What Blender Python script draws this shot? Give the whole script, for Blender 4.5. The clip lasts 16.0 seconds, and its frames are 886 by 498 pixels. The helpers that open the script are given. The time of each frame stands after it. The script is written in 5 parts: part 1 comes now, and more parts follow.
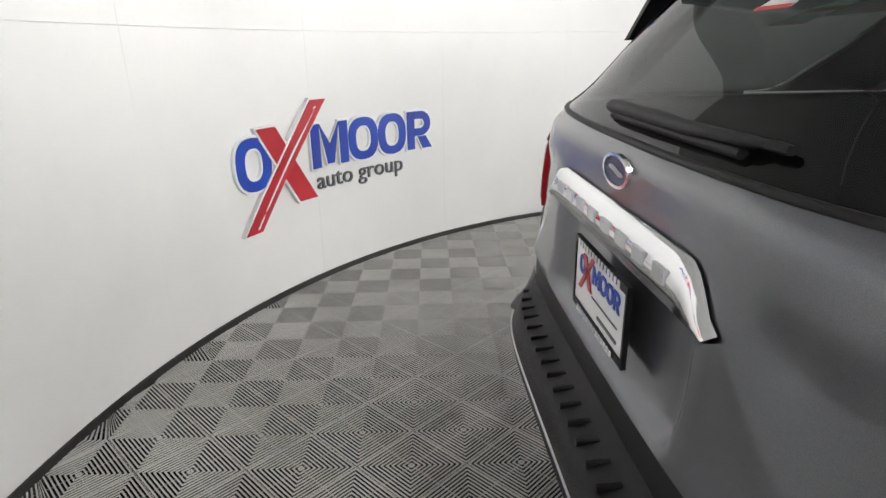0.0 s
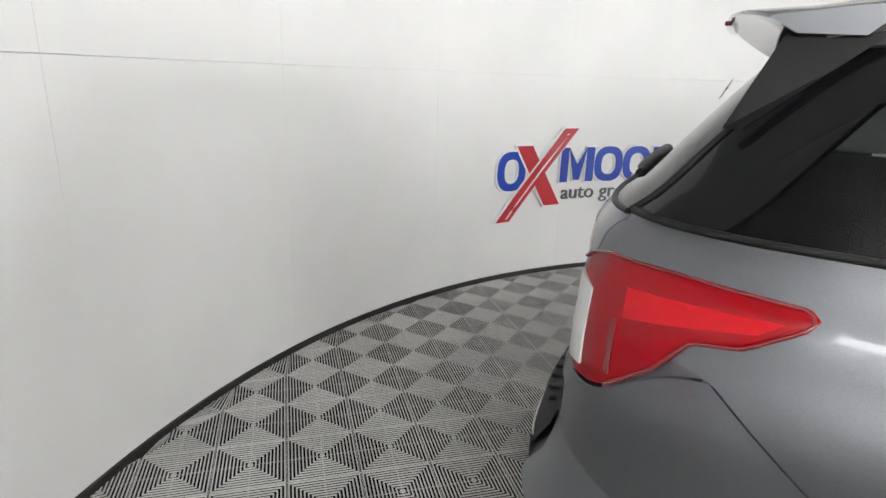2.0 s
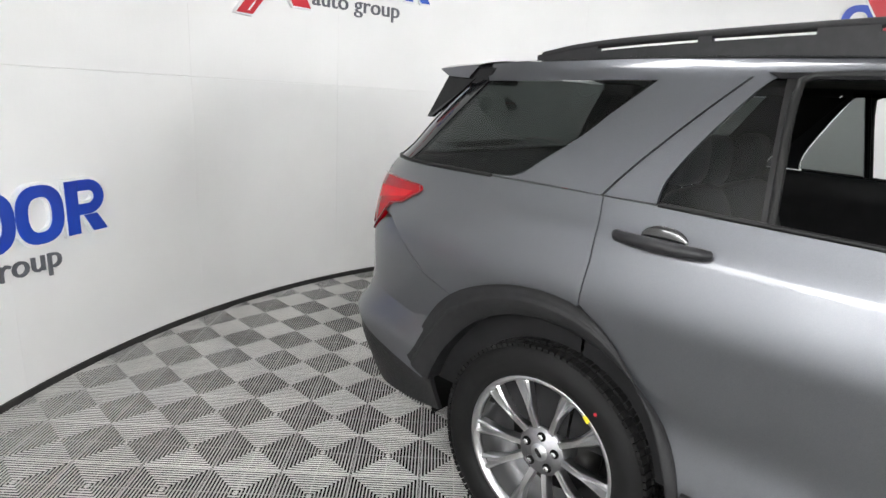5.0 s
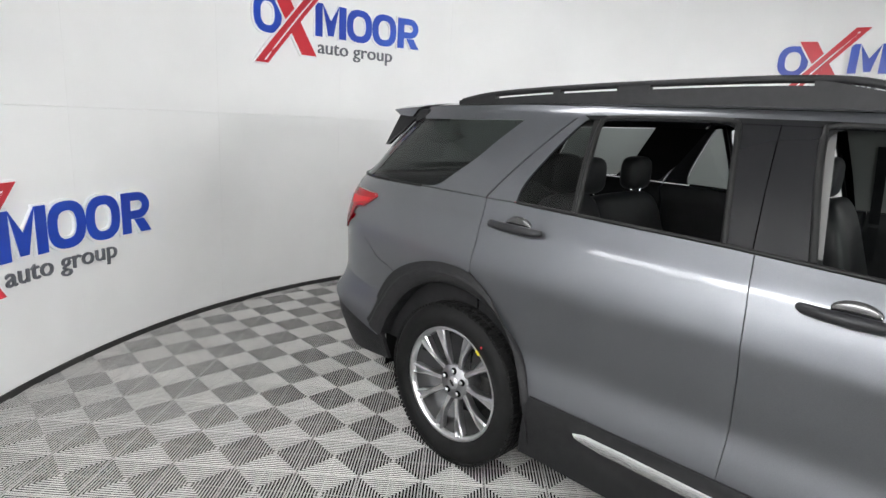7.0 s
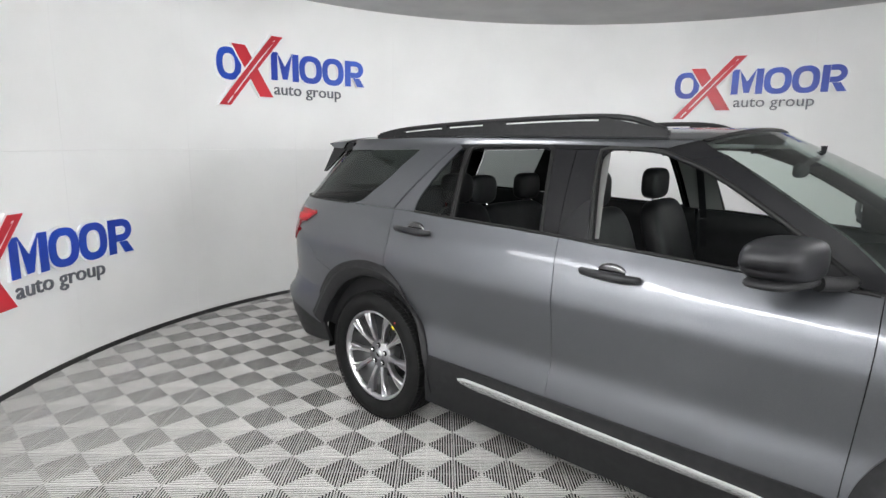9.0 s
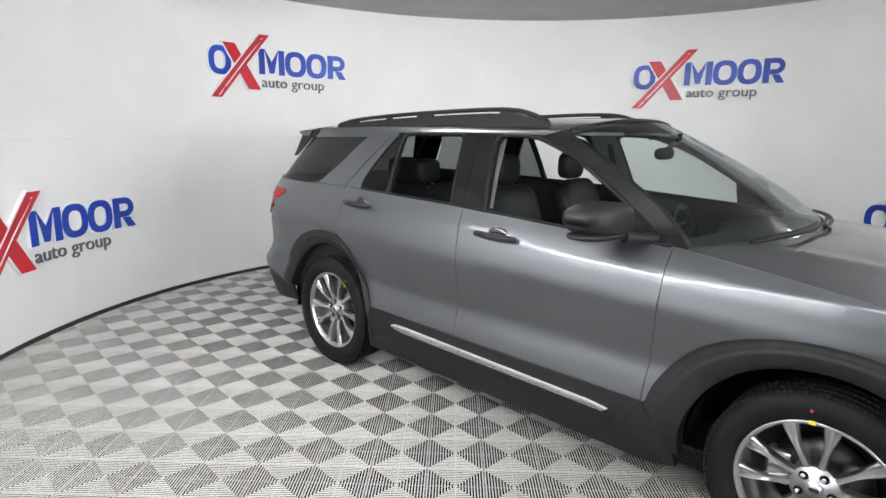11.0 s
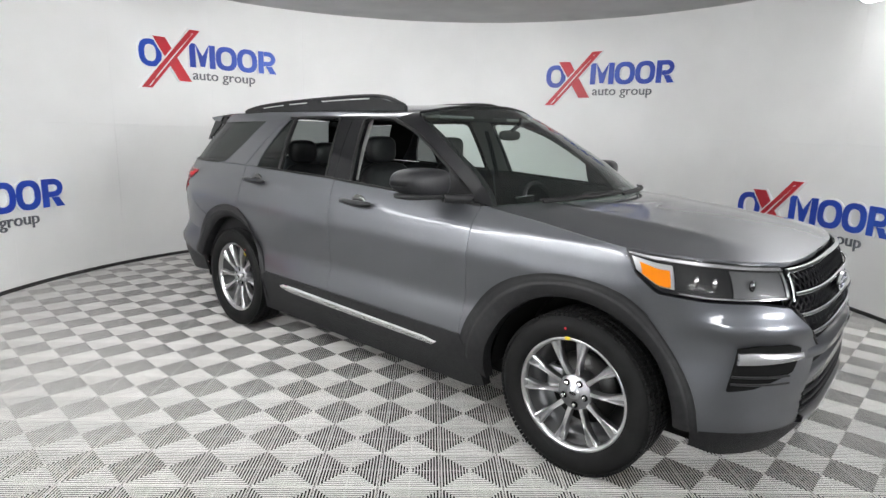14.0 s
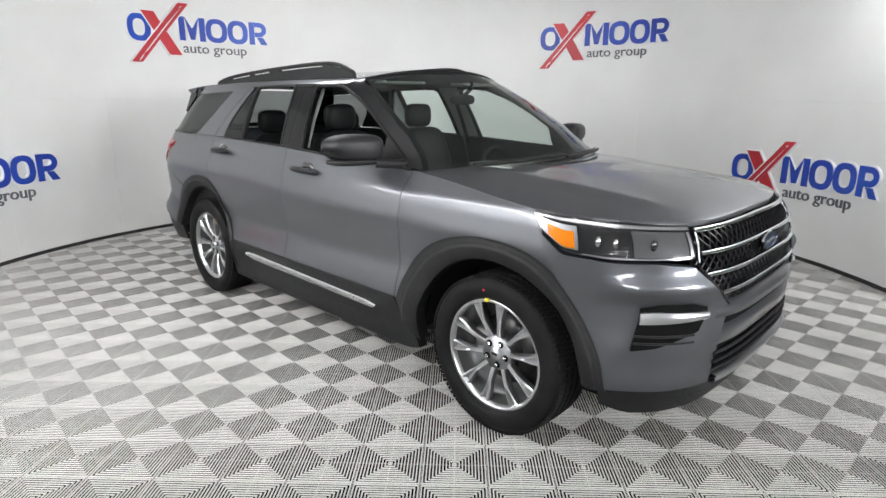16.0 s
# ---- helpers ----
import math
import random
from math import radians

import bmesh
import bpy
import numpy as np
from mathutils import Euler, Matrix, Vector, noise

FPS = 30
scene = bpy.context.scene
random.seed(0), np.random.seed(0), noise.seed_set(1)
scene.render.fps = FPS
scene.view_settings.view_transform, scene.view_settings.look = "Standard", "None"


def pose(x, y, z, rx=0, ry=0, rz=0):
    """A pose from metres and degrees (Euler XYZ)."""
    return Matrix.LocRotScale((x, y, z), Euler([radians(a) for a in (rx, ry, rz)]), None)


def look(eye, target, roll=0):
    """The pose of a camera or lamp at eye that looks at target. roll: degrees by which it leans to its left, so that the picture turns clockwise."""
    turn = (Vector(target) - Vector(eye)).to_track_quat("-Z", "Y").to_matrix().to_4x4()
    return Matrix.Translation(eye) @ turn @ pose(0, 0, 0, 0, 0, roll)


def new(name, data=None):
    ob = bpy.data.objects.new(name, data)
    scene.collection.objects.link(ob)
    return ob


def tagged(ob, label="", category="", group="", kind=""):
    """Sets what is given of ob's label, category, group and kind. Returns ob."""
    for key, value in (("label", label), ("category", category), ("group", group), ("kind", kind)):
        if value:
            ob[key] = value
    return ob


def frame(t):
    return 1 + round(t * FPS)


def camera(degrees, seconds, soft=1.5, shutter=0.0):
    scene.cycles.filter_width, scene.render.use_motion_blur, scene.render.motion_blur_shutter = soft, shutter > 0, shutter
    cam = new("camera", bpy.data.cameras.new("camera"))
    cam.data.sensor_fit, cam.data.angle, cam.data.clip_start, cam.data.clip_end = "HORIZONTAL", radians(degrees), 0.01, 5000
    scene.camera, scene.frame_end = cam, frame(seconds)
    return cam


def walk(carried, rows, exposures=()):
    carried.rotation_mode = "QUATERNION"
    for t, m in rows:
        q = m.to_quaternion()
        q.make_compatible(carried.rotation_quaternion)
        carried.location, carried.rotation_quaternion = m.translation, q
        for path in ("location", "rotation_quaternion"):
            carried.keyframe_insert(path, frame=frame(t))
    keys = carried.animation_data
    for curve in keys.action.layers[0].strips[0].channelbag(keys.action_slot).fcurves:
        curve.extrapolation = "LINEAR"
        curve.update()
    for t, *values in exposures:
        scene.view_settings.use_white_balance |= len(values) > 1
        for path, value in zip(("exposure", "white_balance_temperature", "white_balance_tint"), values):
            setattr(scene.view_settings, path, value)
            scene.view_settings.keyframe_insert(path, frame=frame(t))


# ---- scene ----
cam = camera(74.9, 16.0)
PATH = [
    (0, (-2.969, -1.042, 1.447), (-2.864, 0.846, 0.794), -1.1),
    (0.5, (-2.822, -1.259, 1.493), (-3.1, 0.633, 0.906), -2.1),
    (1, (-2.636, -1.407, 1.489), (-3.197, 0.441, 0.969), -2.1),
    (1.5, (-2.478, -1.654, 1.499), (-3.219, 0.122, 0.956), 0.1),
    (2, (-2.281, -1.888, 1.538), (-3.158, -0.185, 0.963), 1.8),
    (2.5, (-1.992, -2.058, 1.544), (-2.964, -0.411, 0.96), 3.5),
    (3, (-1.715, -2.156, 1.55), (-2.805, -0.58, 0.979), 2.6),
    (3.5, (-1.449, -2.286, 1.509), (-2.613, -0.751, 0.972), 1.9),
    (4, (-1.162, -2.385, 1.509), (-2.375, -0.889, 0.97), 3.4),
    (4.2, (-1.039, -2.389, 1.518), (-2.269, -0.909, 0.974), 3.5),
    (6.3, (-0.091, -2.708, 1.611), (-1.432, -1.292, 1.167), 3.2),
    (6.5, (0.008, -2.724, 1.619), (-1.343, -1.315, 1.183), 3.2),
    (7, (0.209, -2.823, 1.62), (-1.152, -1.426, 1.179), 3.2),
    (7.5, (0.429, -3.002, 1.626), (-0.912, -1.587, 1.182), 2.8),
    (8, (0.619, -3.088, 1.647), (-0.687, -1.642, 1.197), 2.5),
    (8.5, (0.855, -3.12, 1.679), (-0.458, -1.668, 1.268), 2.1),
    (9, (1.034, -3.156, 1.685), (-0.292, -1.705, 1.316), 1.0),
    (11.3, (1.961, -3.393, 1.703), (0.605, -1.983, 1.289), 0.8),
    (11.5, (2.039, -3.454, 1.696), (0.683, -2.043, 1.284), 0.3),
    (12, (2.184, -3.523, 1.679), (0.869, -2.084, 1.233), 0.1),
    (12.5, (2.332, -3.492, 1.653), (1.041, -2.03, 1.209), 0.7),
    (13, (2.536, -3.432, 1.629), (1.235, -1.968, 1.223), 1.5),
    (13.5, (2.673, -3.376, 1.619), (1.368, -1.91, 1.233), 1.5),
    (14, (2.708, -3.282, 1.597), (1.422, -1.804, 1.195), 1.6),
    (14.5, (2.745, -3.143, 1.587), (1.489, -1.657, 1.128), 2.1),
    (15, (2.933, -3.062, 1.605), (1.653, -1.604, 1.121), 1.6),
    (15.5, (3.103, -3.027, 1.6), (1.781, -1.606, 1.118), 0.8),
    (16, (3.126, -2.958, 1.584), (1.775, -1.572, 1.08), 0.2),
]
walk(cam, [(t, look(eye, target, roll)) for t, eye, target, roll in PATH], exposures=((0.0, 0.58, 6760, 10), (1.5, 0.32, 6700, 10), (4.0, 0.38, 6600, 10), (7.5, 0.14, 6500, 10), (12.0, 0.13, 6510, 10), (16.0, 0.12, 6520, 10)))

# ---- light ----
world = bpy.data.worlds.new("hall_air")
scene.world = world
world.use_nodes = True
world.node_tree.nodes["Background"].inputs[0].default_value = (0.9, 0.95, 1.0, 1)
world.node_tree.nodes["Background"].inputs[1].default_value = 0.02

RCX, RCY, RAD, CEIL = -0.35, 0.20, 4.05, 3.10     # the round booth
# strengths of lights out of view: fill tubes, front panel, side fill panel
FILL_TUBES, LAMP_HALL, FILL_SIDE = 98.0, 40.0, 20.0


# ---- materials ----
def mat(name, base, rough=0.5, metal=0.0, coat=0.0, spec=0.5):
    m = bpy.data.materials.new(name)
    m.use_nodes = True
    p = m.node_tree.nodes["Principled BSDF"]
    p.inputs["Base Color"].default_value = (*base, 1)
    p.inputs["Roughness"].default_value = rough
    p.inputs["Metallic"].default_value = metal
    p.inputs["Coat Weight"].default_value = coat
    p.inputs["Coat Roughness"].default_value = 0.04
    p.inputs["Specular IOR Level"].default_value = spec
    return m


def mottle(m, scale, low, high, bump=0.0, bump_scale=None, rough=None, detail=4.0):
    """Two-tone colour variation, roughness wear and fine relief from noise in object space."""
    t = m.node_tree
    p = t.nodes["Principled BSDF"]
    co = t.nodes.new("ShaderNodeTexCoord")
    n = t.nodes.new("ShaderNodeTexNoise")
    n.inputs["Scale"].default_value, n.inputs["Detail"].default_value = scale, detail
    t.links.new(co.outputs["Object"], n.inputs["Vector"])
    r = t.nodes.new("ShaderNodeValToRGB")
    r.color_ramp.elements[0].position, r.color_ramp.elements[1].position = 0.3, 0.7
    r.color_ramp.elements[0].color, r.color_ramp.elements[1].color = (*low, 1), (*high, 1)
    t.links.new(n.outputs["Fac"], r.inputs["Fac"])
    t.links.new(r.outputs["Color"], p.inputs["Base Color"])
    if rough:
        k = t.nodes.new("ShaderNodeMapRange")
        k.inputs["To Min"].default_value, k.inputs["To Max"].default_value = rough
        t.links.new(n.outputs["Fac"], k.inputs["Value"])
        t.links.new(k.outputs["Result"], p.inputs["Roughness"])
    if bump:
        n2 = t.nodes.new("ShaderNodeTexNoise")
        n2.inputs["Scale"].default_value, n2.inputs["Detail"].default_value = bump_scale or scale * 20, 3.0
        t.links.new(co.outputs["Object"], n2.inputs["Vector"])
        b = t.nodes.new("ShaderNodeBump")
        b.inputs["Strength"].default_value, b.inputs["Distance"].default_value = bump, 0.002
        t.links.new(n2.outputs["Fac"], b.inputs["Height"])
        t.links.new(b.outputs["Normal"], p.inputs["Normal"])
    return m


def glassy(name, tint, gloss=1.5):
    """Thin pane: tinted see-through with a Fresnel mirror coat."""
    m = bpy.data.materials.new(name)
    m.use_nodes = True
    t = m.node_tree
    t.nodes.remove(t.nodes["Principled BSDF"])
    out = t.nodes["Material Output"]
    tr = t.nodes.new("ShaderNodeBsdfTransparent")
    tr.inputs[0].default_value = (*tint, 1)
    gl = t.nodes.new("ShaderNodeBsdfGlossy")
    gl.inputs["Roughness"].default_value = 0.015
    base = ((gloss - 1) / (gloss + 1)) ** 2
    lw = t.nodes.new("ShaderNodeLayerWeight")
    lw.inputs["Blend"].default_value = 0.5
    steep = t.nodes.new("ShaderNodeMath")
    steep.operation, steep.inputs[1].default_value = "POWER", 5.0
    fr = t.nodes.new("ShaderNodeMath")
    fr.operation, fr.inputs[1].default_value, fr.inputs[2].default_value = "MULTIPLY_ADD", 1 - base, base
    t.links.new(lw.outputs["Facing"], steep.inputs[0])
    t.links.new(steep.outputs[0], fr.inputs[0])
    mx = t.nodes.new("ShaderNodeMixShader")
    t.links.new(fr.outputs[0], mx.inputs[0])
    t.links.new(tr.outputs[0], mx.inputs[1])
    t.links.new(gl.outputs[0], mx.inputs[2])
    t.links.new(mx.outputs[0], out.inputs["Surface"])
    return m


def glow(name, colour, strength):
    m = mat(name, (0.8, 0.8, 0.8))
    p = m.node_tree.nodes["Principled BSDF"]
    p.inputs["Emission Color"].default_value = (*colour, 1)
    p.inputs["Emission Strength"].default_value = strength
    return m


WALL = mottle(mat("white_panel", (0.80, 0.80, 0.79), 0.55), 1.3, (0.77, 0.77, 0.76), (0.83, 0.83, 0.82), 0.12, 60, (0.45, 0.62))
CEILING = mottle(mat("ceiling_fabric", (0.5, 0.5, 0.5), 0.9), 2, (0.44, 0.44, 0.44), (0.52, 0.52, 0.51), 0.1, 200)
RUBBER = mottle(mat("black_rubber", (0.02, 0.02, 0.02), 0.6), 9, (0.016, 0.016, 0.016), (0.03, 0.028, 0.026), 0.2, 300)
CONCRETE = mottle(mat("concrete", (0.3, 0.3, 0.29), 0.7), 1.5, (0.24, 0.24, 0.23), (0.36, 0.355, 0.34), 0.3, 60)
# slab colour holds the shade seen down between the tile ribs
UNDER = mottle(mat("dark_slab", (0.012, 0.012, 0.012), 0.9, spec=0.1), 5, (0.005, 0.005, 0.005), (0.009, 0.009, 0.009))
TILE = mottle(mat("grey_floor_plastic", (0.46, 0.455, 0.44), 0.5, spec=0.3), 2.2, (0.46, 0.453, 0.432), (0.58, 0.572, 0.547), 0.15, 140, (0.42, 0.60))
PAINT = mottle(mat("carbon_grey_paint", (0.14, 0.14, 0.15), 0.43, 0.88, 1.0), 900, (0.099, 0.103, 0.114), (0.137, 0.142, 0.156), detail=2)
PAINT.node_tree.nodes["Principled BSDF"].inputs["Coat Roughness"].default_value = 0.07
PILLARBLACK = mat("pillar_black", (0.008, 0.008, 0.009), 0.10, 0, 0.0, 0.28)
GLOSSBLACK = mat("gloss_black", (0.012, 0.012, 0.013), 0.12, 0, 1.0)
LAMPBLACK = mat("lamp_housing_black", (0.010, 0.010, 0.011), 0.38, 0, 0.0, 0.25)
LAMPCHROME = mat("lamp_chrome", (0.42, 0.42, 0.43), 0.22, 1.0)
PLASTIC = mottle(mat("black_plastic", (0.02, 0.02, 0.021), 0.5, spec=0.25), 30, (0.011, 0.011, 0.0118), (0.017, 0.017, 0.018), 0.35, 900)
SEAL = mat("seal_rubber", (0.008, 0.008, 0.008), 0.5, spec=0.25)
# near-black: hollows get their shade from this colour
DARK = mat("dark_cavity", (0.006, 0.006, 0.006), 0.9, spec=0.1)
CHROME = mat("chrome", (0.82, 0.83, 0.84), 0.08, 1.0)
SATIN = mat("satin_silver", (0.55, 0.56, 0.57), 0.3, 1.0)
ALLOY = mottle(mat("machined_alloy", (0.58, 0.58, 0.59), 0.28, 1.0), 25, (0.54, 0.54, 0.55), (0.62, 0.62, 0.63), 0.03, 400)
HUBGREY = mottle(mat("cast_hub_grey", (0.36, 0.36, 0.37), 0.42, 1.0), 40, (0.32, 0.32, 0.33), (0.40, 0.40, 0.41))
# rim alloy darkened, so the shade between spokes sits in the colour
BARREL = mat("grey_wheel_barrel", (0.10, 0.10, 0.102), 0.4, 0.8)
TYRE = mottle(mat("tyre_rubber", (0.015, 0.015, 0.015), 0.66, spec=0.14), 8, (0.007, 0.007, 0.007), (0.012, 0.012, 0.012), 0.25, 500)
STEEL = mat("brake_steel", (0.06, 0.059, 0.058), 0.4, 1.0)
LEATHER = mottle(mat("black_leather", (0.012, 0.012, 0.013), 0.45, spec=0.22), 15, (0.007, 0.007, 0.0078), (0.013, 0.013, 0.014), 0.1, 350)
CABIN = mottle(mat("cabin_plastic", (0.014, 0.014, 0.015), 0.6, spec=0.2), 10, (0.009, 0.009, 0.0095), (0.015, 0.015, 0.016), 0.06, 500)
HEADLINER = mat("grey_headliner", (0.16, 0.16, 0.155), 0.9)
CLEAR = glassy("clear_glass", (0.74, 0.84, 0.79), 1.75)
TINT = glassy("privacy_glass", (0.215, 0.235, 0.228), 1.45)
LENS = glassy("lamp_lens", (0.9, 0.9, 0.9), 1.2)
# mirror cap grey; on the handles it is body grey with shade put in
CAPGREY = mottle(mat("mirror_cap_grey", (0.022, 0.022, 0.024), 0.42, 0.0, 0.0, 0.28), 40, (0.014, 0.014, 0.0155), (0.020, 0.020, 0.022))
RED = mat("red_lamp", (0.27, 0.001, 0.005), 0.05, 0, 0.0, 0.30)
STRIP = mat("clear_lamp_strip", (0.48, 0.48, 0.49), 0.25, 0.7)
BOWL = mat("lamp_bowl_grey", (0.085, 0.087, 0.09), 0.45, 0.3, 0.0, 0.3)
REDBRIGHT = mat("bright_red_lamp", (0.50, 0.003, 0.009), 0.08, 0, 0.0, 0.3)
DARKRED = mat("dark_red_lamp", (0.18, 0.004, 0.008), 0.1, 0, 1.0)
AMBER = mat("amber_reflector", (0.80, 0.23, 0.006), 0.2, 0, 0.3)
WHITELENS = mat("frosted_lens", (0.60, 0.60, 0.59), 0.15, 0, 1.0)
BLUE = mottle(mat("blue_sign_face", (0.02, 0.06, 0.45), 0.3), 1.6, (0.009, 0.022, 0.28), (0.013, 0.085, 0.52))
SIGNRED = mottle(mat("red_sign_face", (0.52, 0.02, 0.035), 0.3), 1.6, (0.42, 0.012, 0.024), (0.62, 0.03, 0.045))
SIGNGREY = mat("grey_sign_face", (0.11, 0.115, 0.13), 0.4)
SIGNWHITE = mat("white_sign_edge", (0.82, 0.82, 0.83), 0.4)
EMBLEM = mat("blue_emblem", (0.05, 0.07, 0.15), 0.25, 0.6, 0.0, 0.3)
PLATEWHITE = mat("white_plate", (0.75, 0.75, 0.75), 0.35)
YELLOW = mat("yellow_mark", (0.75, 0.6, 0.03), 0.6)


# ---- helpers for meshes ----
def mesh_ob(name, bm, material, parent=None, label="", smooth=True):
    me = bpy.data.meshes.new(name)
    bmesh.ops.recalc_face_normals(bm, faces=bm.faces)
    bm.to_mesh(me)
    bm.free()
    for p in me.polygons:
        p.use_smooth = smooth and p.use_smooth
    me.materials.append(material)
    ob = new(name, me)
    if parent:
        ob.parent = parent
    if label:
        ob["label"] = label
    return ob


def part(name, bm, material, parent, label="", smooth=True):
    return mesh_ob(name, bm, material, parent, label, smooth)


def thing(name, label, category, group="", at=(0, 0, 0)):
    e = new(name)
    e.location = at
    return tagged(e, label, category, group)


def quads(grid, bm=None, closed=False):
    """A sheet from rows of points."""
    bm = bm or bmesh.new()
    vs = [[bm.verts.new(p) for p in row] for row in grid]
    for a, b in zip(vs, vs[1:]):
        n = len(a)
        for i in range(n if closed else n - 1):
            try:
                bm.faces.new((a[i], a[(i + 1) % n], b[(i + 1) % n], b[i])).smooth = True
            except ValueError:
                pass
    return bm


def box(bm, x0, x1, y0, y1, z0, z1, bevel=0.0):
    r = bmesh.ops.create_cube(bm, size=1.0)
    for v in r["verts"]:
        v.co = Vector(((x0 + x1) / 2 + v.co.x * (x1 - x0), (y0 + y1) / 2 + v.co.y * (y1 - y0), (z0 + z1) / 2 + v.co.z * (z1 - z0)))
    if bevel:
        es = list({e for v in r["verts"] for e in v.link_edges})
        bmesh.ops.bevel(bm, geom=es, offset=bevel, segments=2, affect="EDGES", profile=0.5)
    return bm


def tube(points, radius, sides=10, bm=None, flat=1.0):
    """A round bar along points; flat squeezes it upright."""
    bm = bm or bmesh.new()
    pts = [Vector(p) for p in points]
    rows = []
    for i, p in enumerate(pts):
        d = (pts[min(i + 1, len(pts) - 1)] - pts[max(i - 1, 0)]).normalized()
        u = d.cross(Vector((0, 0, 1)))
        u = u.normalized() if u.length > 1e-4 else Vector((1, 0, 0))
        v = u.cross(d)
        rad = radius[i] if isinstance(radius, (list, tuple)) else radius
        rows.append([p + (u * math.cos(a) + v * math.sin(a) * flat) * rad for a in (k * math.tau / sides for k in range(sides))])
    quads(rows, bm, True)
    for row in (rows[0], rows[-1]):
        bm.faces.new([bm.verts.new(p) for p in row])
    return bm


def resample(poly, n):
    p = np.array(poly, float)
    d = np.r_[0, np.cumsum(np.linalg.norm(np.diff(p, axis=0), axis=1))]
    s = np.linspace(0, d[-1], n)
    return np.stack([np.interp(s, d, p[:, k]) for k in range(p.shape[1])], 1)


def rounded(poly, times=2):
    """Cuts the corners of an open line, keeping its ends."""
    p = [np.array(q, float) for q in poly]
    for _ in range(times):
        q = [p[0]]
        for a, b in zip(p, p[1:]):
            q += [a * 0.75 + b * 0.25, a * 0.25 + b * 0.75]
        p = q + [p[-1]]
    return p


def coons(bottom, right, top, left, nu, nv):
    """A grid of plane points inside four border lines: bottom and top run one way, left and right upwards."""
    b, t, l, r = resample(bottom, nu), resample(top, nu), resample(left, nv), resample(right, nv)
    u, v = np.linspace(0, 1, nu)[None, :, None], np.linspace(0, 1, nv)[:, None, None]
    g = (1 - v) * b[None] + v * t[None] + (1 - u) * l[:, None] + u * r[:, None]
    return g - ((1 - u) * (1 - v) * b[0] + u * (1 - v) * b[-1] + (1 - u) * v * t[0] + u * v * t[-1])


def ease(a, b, x):
    t = min(max((x - a) / (b - a), 0), 1)
    return t * t * (3 - 2 * t)


def pchip(xs, ys):
    xs, ys = np.array(xs, float), np.array(ys, float)
    h, m = np.diff(xs), np.zeros(len(xs))
    d = np.diff(ys) / h
    for i in range(1, len(xs) - 1):
        if d[i - 1] * d[i] > 0:
            m[i] = 2 / (1 / d[i - 1] + 1 / d[i])
    m[0], m[-1] = d[0], d[-1]

    def at(x):
        x = min(max(x, xs[0]), xs[-1])
        i = min(max(int(np.searchsorted(xs, x)) - 1, 0), len(h) - 1)
        t = (x - xs[i]) / h[i]
        return float((1 + 2 * t) * (1 - t) ** 2 * ys[i] + t * (1 - t) ** 2 * h[i] * m[i] + t * t * (3 - 2 * t) * ys[i + 1] + t * t * (t - 1) * h[i] * m[i + 1])
    return at


# ---- the booth ----
def cyl(angle, z, r=RAD):
    a = radians(angle)
    return Vector((RCX + r * math.cos(a), RCY + r * math.sin(a), z))


OPEN_A, OPEN_B = 293.0, 398.0      # the wide way in before the car, where the camera steps back


def wall_piece(a0, a1, z0, z1, r0, r1, step=0.6, gap=0.0):
    """A curved slab between two angles, rounded a little at its rim."""
    n = max(2, int((a1 - a0) / step) + 1)
    bm = bmesh.new()
    ring = []
    for i in range(n + 1):
        a = a0 + gap + (a1 - a0 - 2 * gap) * i / n
        ring.append([cyl(a, z0, r0 + 0.002), cyl(a, z0 + 0.002, r0), cyl(a, z1 - 0.002, r0), cyl(a, z1, r0 + 0.002), cyl(a, z1, r1), cyl(a, z0, r1)])
    quads(ring, bm, True)
    for row in (ring[0], ring[-1]):
        bm.faces.new([bm.verts.new(p) for p in row])
    for f in bm.faces:
        f.smooth = False
    return bm


wall = tagged(new("wall_booth"), "curved white panelled wall of a round photo booth", "wall", "", "structure")
SPAN = 17.2
SHIFT = (177.0 - (OPEN_B - 360)) % SPAN
cuts = sorted({OPEN_B - 360.0, OPEN_A, *[OPEN_B - 360 + SHIFT + k * SPAN for k in range(-1, 20) if OPEN_B - 360 + 2 < OPEN_B - 360 + SHIFT + k * SPAN < OPEN_A - 2]})
for a0, a1 in zip(cuts, cuts[1:]):
    for z0, z1 in ((-0.030, 1.5642), (1.5658, CEIL)):
        part("panel", wall_piece(a0, a1, z0, z1, RAD, RAD + 0.02, gap=0.006), WALL, wall)
part("backing", wall_piece(OPEN_B - 360, OPEN_A, -0.030, CEIL + 0.06, RAD + 0.021, RAD + 0.09, 3), WALL, wall)
tagged(mesh_ob("baseboard", wall_piece(OPEN_B - 360, OPEN_A, -0.030, 0.034, RAD - 0.014, RAD - 0.001), RUBBER), "black rubber skirting along the curved wall", "baseboard", "", "structure")

bm = bmesh.new()
quads([[cyl(k * 4, CEIL, r) for k in range(90)] for r in (0.02, 1.2, 2.4, 3.4, RAD + 0.09)], bm, True)
quads([[cyl(k * 4, CEIL + 0.06, r) for k in range(90)] for r in (RAD + 0.09, 3.4, 2.4, 1.2, 0.02)], bm, True)
tagged(mesh_ob("ceiling", bm, CEILING), "grey round ceiling over the booth", "ceiling", "", "structure")

